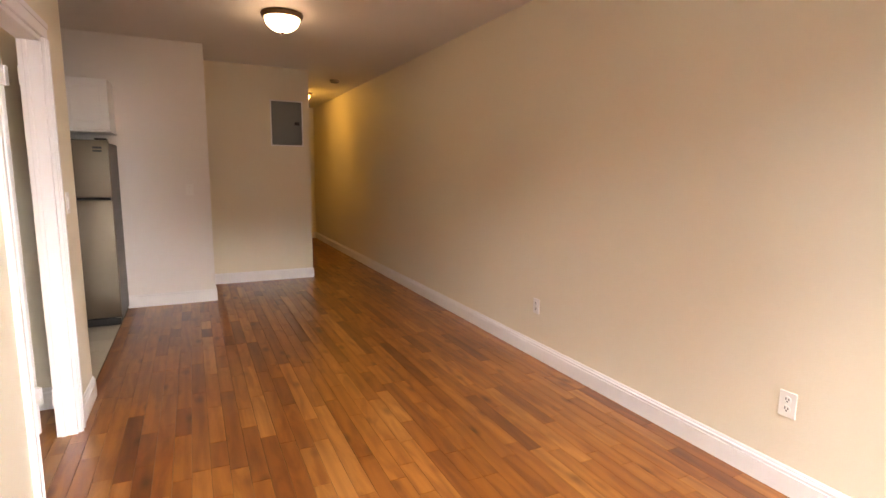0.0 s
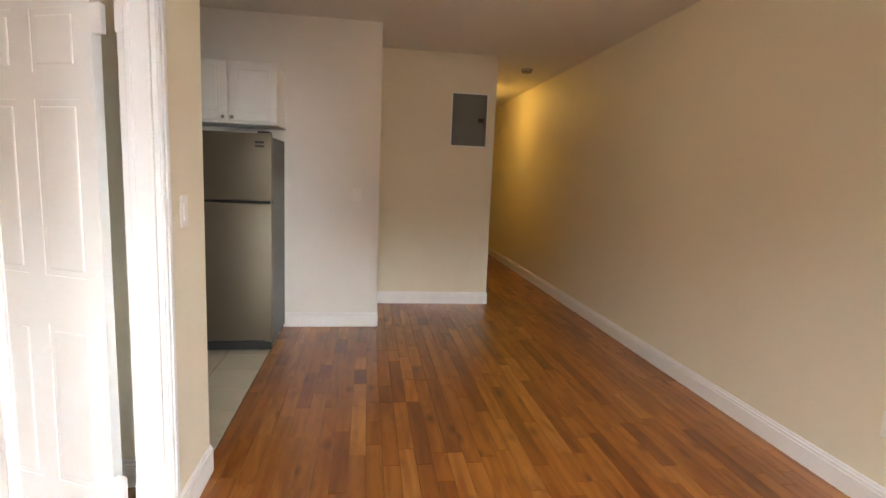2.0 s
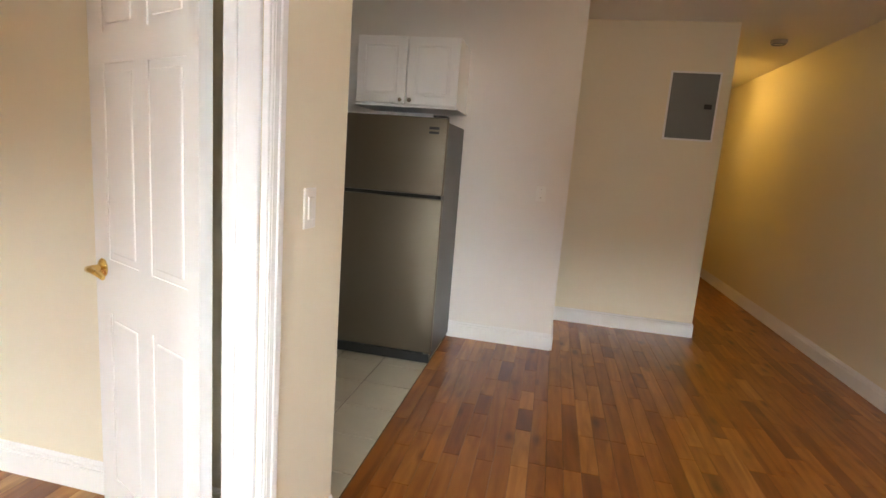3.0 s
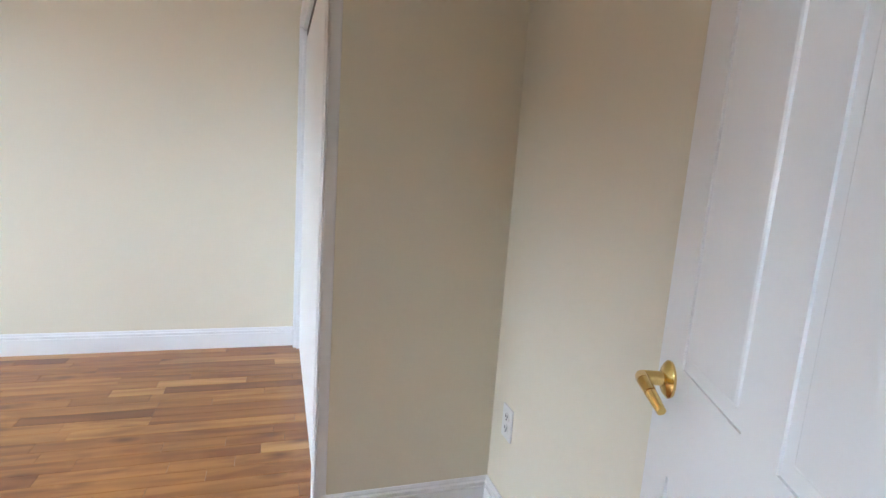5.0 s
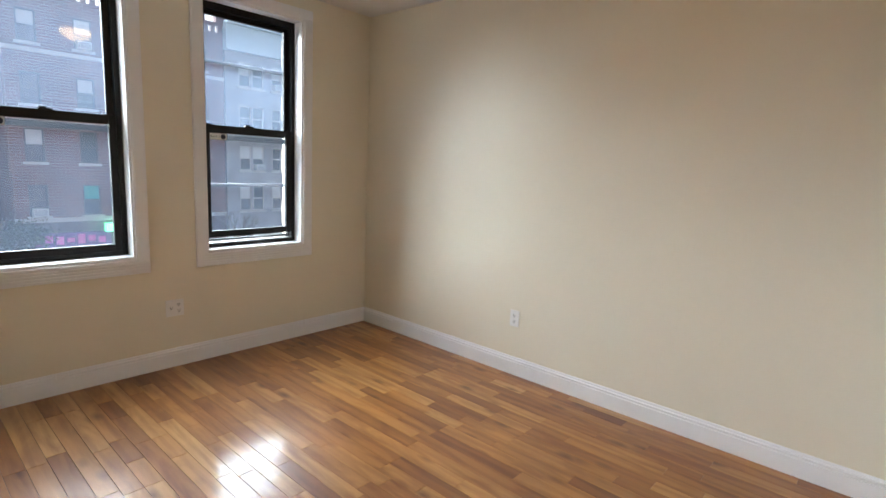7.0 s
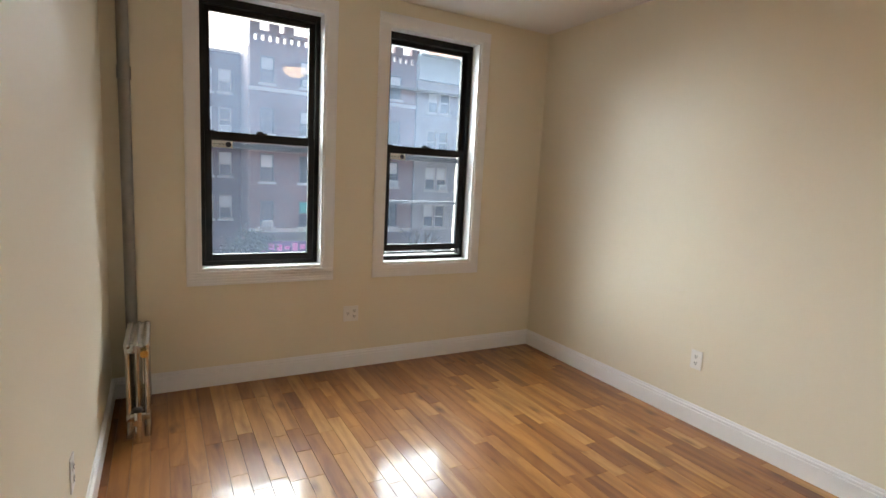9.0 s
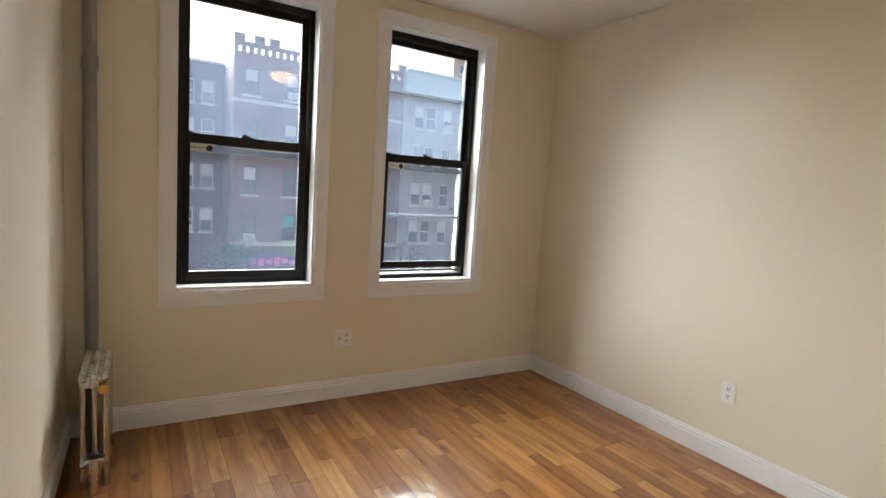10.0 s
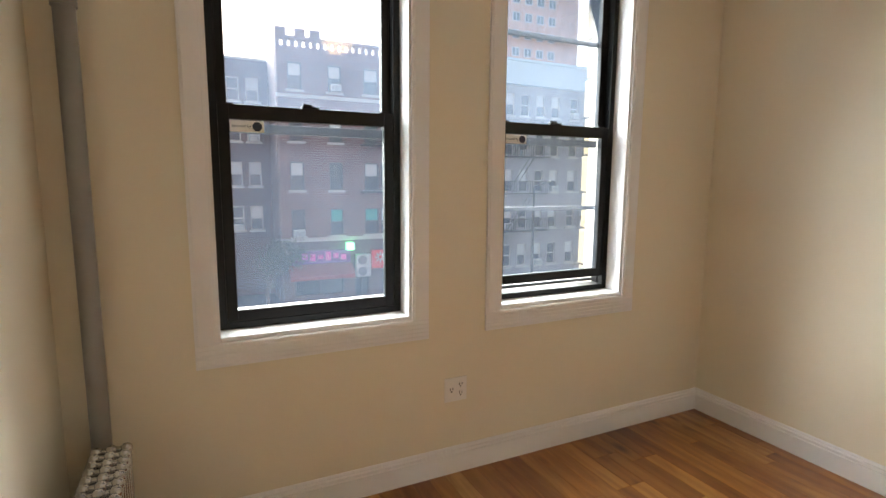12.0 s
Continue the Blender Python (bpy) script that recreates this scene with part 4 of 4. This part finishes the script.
wing = thing("apartment_building", "darker recessed brick wing of the apartment building", "building", (-2, -38, GZ))
WCOLS = [(-4.0, 0.8), (-5.2, 0.8), (-1.6, 0.9), (1.2, 0.9)]
WROWS = [(-2.1, 1.6), (0.85, 1.6), (3.8, 1.6), (6.4, 1.5)]
bm = bmesh.new()
wall_with_windows(bm, -6.25, 12, -36.0, GZ, 9.0, [(x, z, w, h) for z, h in WROWS for x, w in WCOLS])
add_box(bm, -6.25, 12, -44, -36.6, GZ, 9.0)
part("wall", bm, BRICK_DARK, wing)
for zi, (z, h) in enumerate(WROWS):
    for xi, (x, w) in enumerate(WCOLS):
        far_window(wing, x, z, w, h, -36.0, BLIND if (zi + xi) % 3 else DARK_GLASS, STONE, STONE, ac=(zi + 2 * xi) % 4 == 0)
part("coping", box(-6.2, 12, -36.4, -35.9, 9.0, 9.15), STONE, wing)

grey = thing("apartment_building", "grey walk-up building with a pale blue cornice", "building", (-25, -34, GZ))
GCOLS = [(-18.9, 0.85), (-19.85, 0.85), (-21.3, 0.8), (-22.65, 0.8), (-24.0, 0.8), (-25.4, 0.8), (-26.8, 0.8), (-28.6, 0.8), (-30.0, 0.8), (-32.2, 0.8)]
GROWS = [(-5.2, 1.7), (-2.3, 1.7), (0.5, 1.65), (3.2, 1.65), (6.1, 1.6)]
bm = bmesh.new()
wall_with_windows(bm, -36, -17.55, FYH + 0.1, GZ, 8.3, [(x, z, w, h) for z, h in GROWS for x, w in GCOLS])
add_box(bm, -36, -17.55, FYH - 8, FYH - 0.5, GZ, 8.3)
part("wall", bm, GREY_STONE, grey)
part("cornice", boxes([(-36, -17.5, FYH - 0.3, FYH + 0.45, 8.3, 9.9), (-36, -17.5, FYH - 0.3, FYH + 0.65, 9.9, 10.05)]), CORNICE, grey, "pale blue metal cornice")
for zi, (z, h) in enumerate(GROWS):
    for xi, (x, w) in enumerate(GCOLS):
        far_window(grey, x, z, w, h, FYH + 0.1, BLIND if (zi + xi * 2) % 3 and zi != 3 else DARK_GLASS, STONE, STONE, ac=(zi * 2 + xi) % 5 == 0)
for z in (-2.4, 0.4, 3.1):
    fe = part("fire_escape", boxes([(-25.8, -21.9, FYH + 0.1, FYH + 1.1, z - 0.06, z)]), IRON, grey, "black iron fire escape")
    part("railing", boxes([(-25.8 + i * 0.2, -25.77 + i * 0.2, FYH + 1.07, FYH + 1.1, z, z + 0.85) for i in range(20)] + [(-25.8, -21.9, FYH + 1.07, FYH + 1.1, z + 0.85, z + 0.9)]), IRON, fe)
    lad = bmesh.new()
    for dx in (0, 0.4):
        add_tube(lad, (-22.6 + dx, FYH + 0.7, z), (-24.6 + dx, FYH + 0.7, z + 2.7), 0.03, seg=6)
    part("ladder", lad, IRON, fe)

tower = thing("tower_block", "tall red brick tower behind the street, sunlit orange put into its colour", "building", (-62, -90, GZ))
TX0, TX1, TY = -64.5, -50.0, -80.0
bm = bmesh.new()
add_box(bm, TX0, TX1, TY - 16, TY, GZ, 48)
add_box(bm, TX0 - 9, TX0, TY - 16, TY - 6, GZ, 46)
part("wall", bm, BRICK_TOWER_SUNLIT, tower)
for k in range(8, 16):
    z = GZ + k * 3.0
    for i in range(5):
        x = TX1 - 2.0 - i * 2.6
        wd = part("window", box(x - 0.75, x + 0.75, TY, TY + 0.06, z, z + 1.5), BLIND, tower)
        part("pane", boxes([(x - 0.65, x - 0.06, TY + 0.06, TY + 0.08, z + 0.1, z + 1.4), (x + 0.06, x + 0.65, TY + 0.06, TY + 0.08, z + 0.1, z + 1.4)]), DARK_GLASS, wd)


def street_tree(at, height, seed, label, leafy):
    """Tapered trunk with forking limbs and, where leafy, many small leaf clumps."""
    r = random.Random(seed)
    t = thing("street_tree", label, "tree", at)
    bm = bmesh.new()
    tips = []

    def grow(p, d, length, rad, depth):
        q = p + d * length
        add_tube(bm, p, q, rad, rad * 0.68, seg=6)
        tips.append(q)
        if depth == 0:
            return
        for _ in range(3 if depth > 1 else 4):
            nd = (d + Vector((r.uniform(-0.75, 0.75), r.uniform(-0.75, 0.75), r.uniform(-0.1, 0.5)))).normalized()
            grow(q - d * length * r.uniform(0, 0.3), nd, length * r.uniform(0.6, 0.85), rad * 0.62, depth - 1)

    grow(Vector(at), Vector((0, 0, 1)), height * 0.3, 0.12, 4)
    part("trunk", bm, BARK, t)
    if leafy:
        co, fa = [], []
        for q in tips:
            for _ in range(14):
                c = q + Vector((r.gauss(0, 0.35), r.gauss(0, 0.35), r.gauss(0, 0.3)))
                u = Vector((r.uniform(-1, 1), r.uniform(-1, 1), r.uniform(-1, 1))).normalized() * 0.09
                w = u.orthogonal().normalized() * 0.05
                k = len(co)
                co += [c - u, c + w, c + u, c - w]
                fa.append((k, k + 1, k + 2, k + 3))
        me = bpy.data.meshes.new("leaves")
        me.from_pydata(co, [], fa)
        me.materials.append(LEAF)
        part("crown", me, LEAF, t)
    return t


street_tree((-5.0, -30.0, GZ), 5.6, 3, "dense dark street tree before the brick wing", True)
street_tree((-16.6, -29.0, GZ), 6.8, 8, "bare street tree in front of the grey building", False)
lamp_post = thing("street_lamp", "tall pale metal street lamp post", "street lamp", (-22.4, -28.2, GZ))
part("pole", tube((-22.4, -28.2, GZ), (-22.4, -28.2, 1.0), 0.11, 0.07), GREY_AL, lamp_post)
part("arm", tube((-22.4, -28.2, 0.95), (-22.4, -26.6, 1.3), 0.05), GREY_AL, lamp_post)
part("lamp_head", box(-22.55, -22.25, -26.9, -26.2, 1.22, 1.36, bevel=0.03), GREY_AL, lamp_post)


def parked_car(at, paint, label):
    c = thing("parked_car", label, "car")
    bm = bmesh.new()
    add_box(bm, -2.2, 2.2, -0.88, 0.88, 0.35, 0.95, bevel=0.12)
    part("body", bm, paint, c, "", True)
    bm = bmesh.new()
    add_box(bm, -1.2, 1.4, -0.75, 0.75, 0.95, 1.45, bevel=0.18)
    part("cabin", bm, DARK_GLASS, c, "dark glass cabin", True)
    for x in (-1.4, 1.4):
        for y in (-0.85, 0.85):
            wh = part("wheel", tube((x, y - 0.1, 0.33), (x, y + 0.1, 0.33), 0.33, seg=20), BLACK_PL, c)
            part("rim", tube((x, y - 0.11, 0.33), (x, y + 0.11, 0.33), 0.2, seg=16), GREY_AL, wh)
    c.location = at
    return c


parked_car((-9.0, -26.2, GZ - 0.15), RED, "red car parked at the kerb")
parked_car((-14.5, -26.2, GZ - 0.15), BLIND, "white car parked at the kerb")
parked_car((-20.0, -26.2, GZ - 0.15), NAVY, "dark blue car parked at the kerb")


# ---- floor pieces ----
def chamfer_slab(w, length, h, c=0.0007):
    """Points and faces of a slab with its top edges eased, from the origin toward +x and +y."""
    co = [(0, 0, 0), (w, 0, 0), (w, length, 0), (0, length, 0), (0, 0, h - c), (w, 0, h - c), (w, length, h - c), (0, length, h - c),
          (c, c, h), (w - c, c, h), (w - c, length - c, h), (c, length - c, h)]
    fa = [(0, 1, 5, 4), (1, 2, 6, 5), (2, 3, 7, 6), (3, 0, 4, 7), (4, 5, 9, 8), (5, 6, 10, 9), (6, 7, 11, 10), (7, 4, 8, 11), (8, 9, 10, 11)]
    return co, fa


SLABS = {}


def slab_mesh(w, length, h, mat):
    key = (round(w, 3), round(length, 3), mat.name)
    if key not in SLABS:
        co, fa = chamfer_slab(w, length, h)
        me = bpy.data.meshes.new("slab")
        me.from_pydata(co, [], fa)
        me.materials.append(mat)
        SLABS[key] = me
    return SLABS[key]


BOARD, GAPW = 0.082, 0.0013
LENGTHS = (0.25, 0.35, 0.45, 0.55, 0.7, 0.95)


def board_floor(name, label, x0, x1, y0, y1, near, seed, limit, mat, mat_far):
    fl = solid(name, box(x0, x1, y0, y1, -0.14, -0.016), JOINT, label, "floor")
    r = random.Random(seed)
    co, fa, made = [], [], 0
    x = x0
    while x < x1 - 0.01:
        w = min(BOARD, x1 - x)
        y = y0 - r.uniform(0, 0.3) * 0
        first = True
        while y < y1 - 0.01:
            ln = r.choice(LENGTHS)
            if first:
                ln = r.choice((0.2, 0.3, 0.45, 0.6, 0.8))
                first = False
            if y1 - (y + ln) < 0.15:
                ln = round(y1 - y, 3)
            mid = y + ln / 2
            if near(x, mid) and made < limit:
                ob = part("board", slab_mesh(w - GAPW, ln - GAPW, 0.016, mat), mat, fl)
                ob.location = (x, y, -0.016)
                made += 1
            else:
                k = len(co)
                c2, f2 = chamfer_slab(w - GAPW, ln - GAPW, 0.016)
                co += [(p[0] + x, p[1] + y, p[2] - 0.016) for p in c2]
                fa += [tuple(i + k for i in q) for q in f2]
            y += ln
        x += BOARD
    if fa:
        me = bpy.data.meshes.new("boards")
        me.from_pydata(co, [], fa)
        me.materials.append(mat_far)
        tagged(part("boards", me, mat_far, fl), kind="stuff")
    return fl


board_floor("floor_living", "glossy varnished oak strip floor", -0.60, XR, YB, YE, lambda x, y: 0.5 < y < 4.7, 11, 300, OAK, OAK_FAR)
board_floor("floor_bedroom", "glossy varnished oak strip floor of the bedroom", XA, -0.60, YB, 3.5, lambda x, y: y > -0.6 or x < -2.0, 23, 300, OAK_BED, OAK_BED_FAR)
kf = solid("floor_kitchen", box(XA, -0.601, 3.5, YK, -0.14, -0.006), GROUT, "cream tiled kitchen floor with dark grout", "floor")
ty = 4.482
for i in range(8):
    for j in range(-4, 5):
        x1t = -0.606 - i * 0.305
        y0t = ty + j * 0.305
        if y0t < 3.5 or y0t + 0.30 > YK + 0.05:
            continue
        ob = part("tile", slab_mesh(0.298, 0.298, 0.007, TILE), TILE, kf)
        ob.location = (x1t - 0.3, y0t + 0.0025, -0.006)
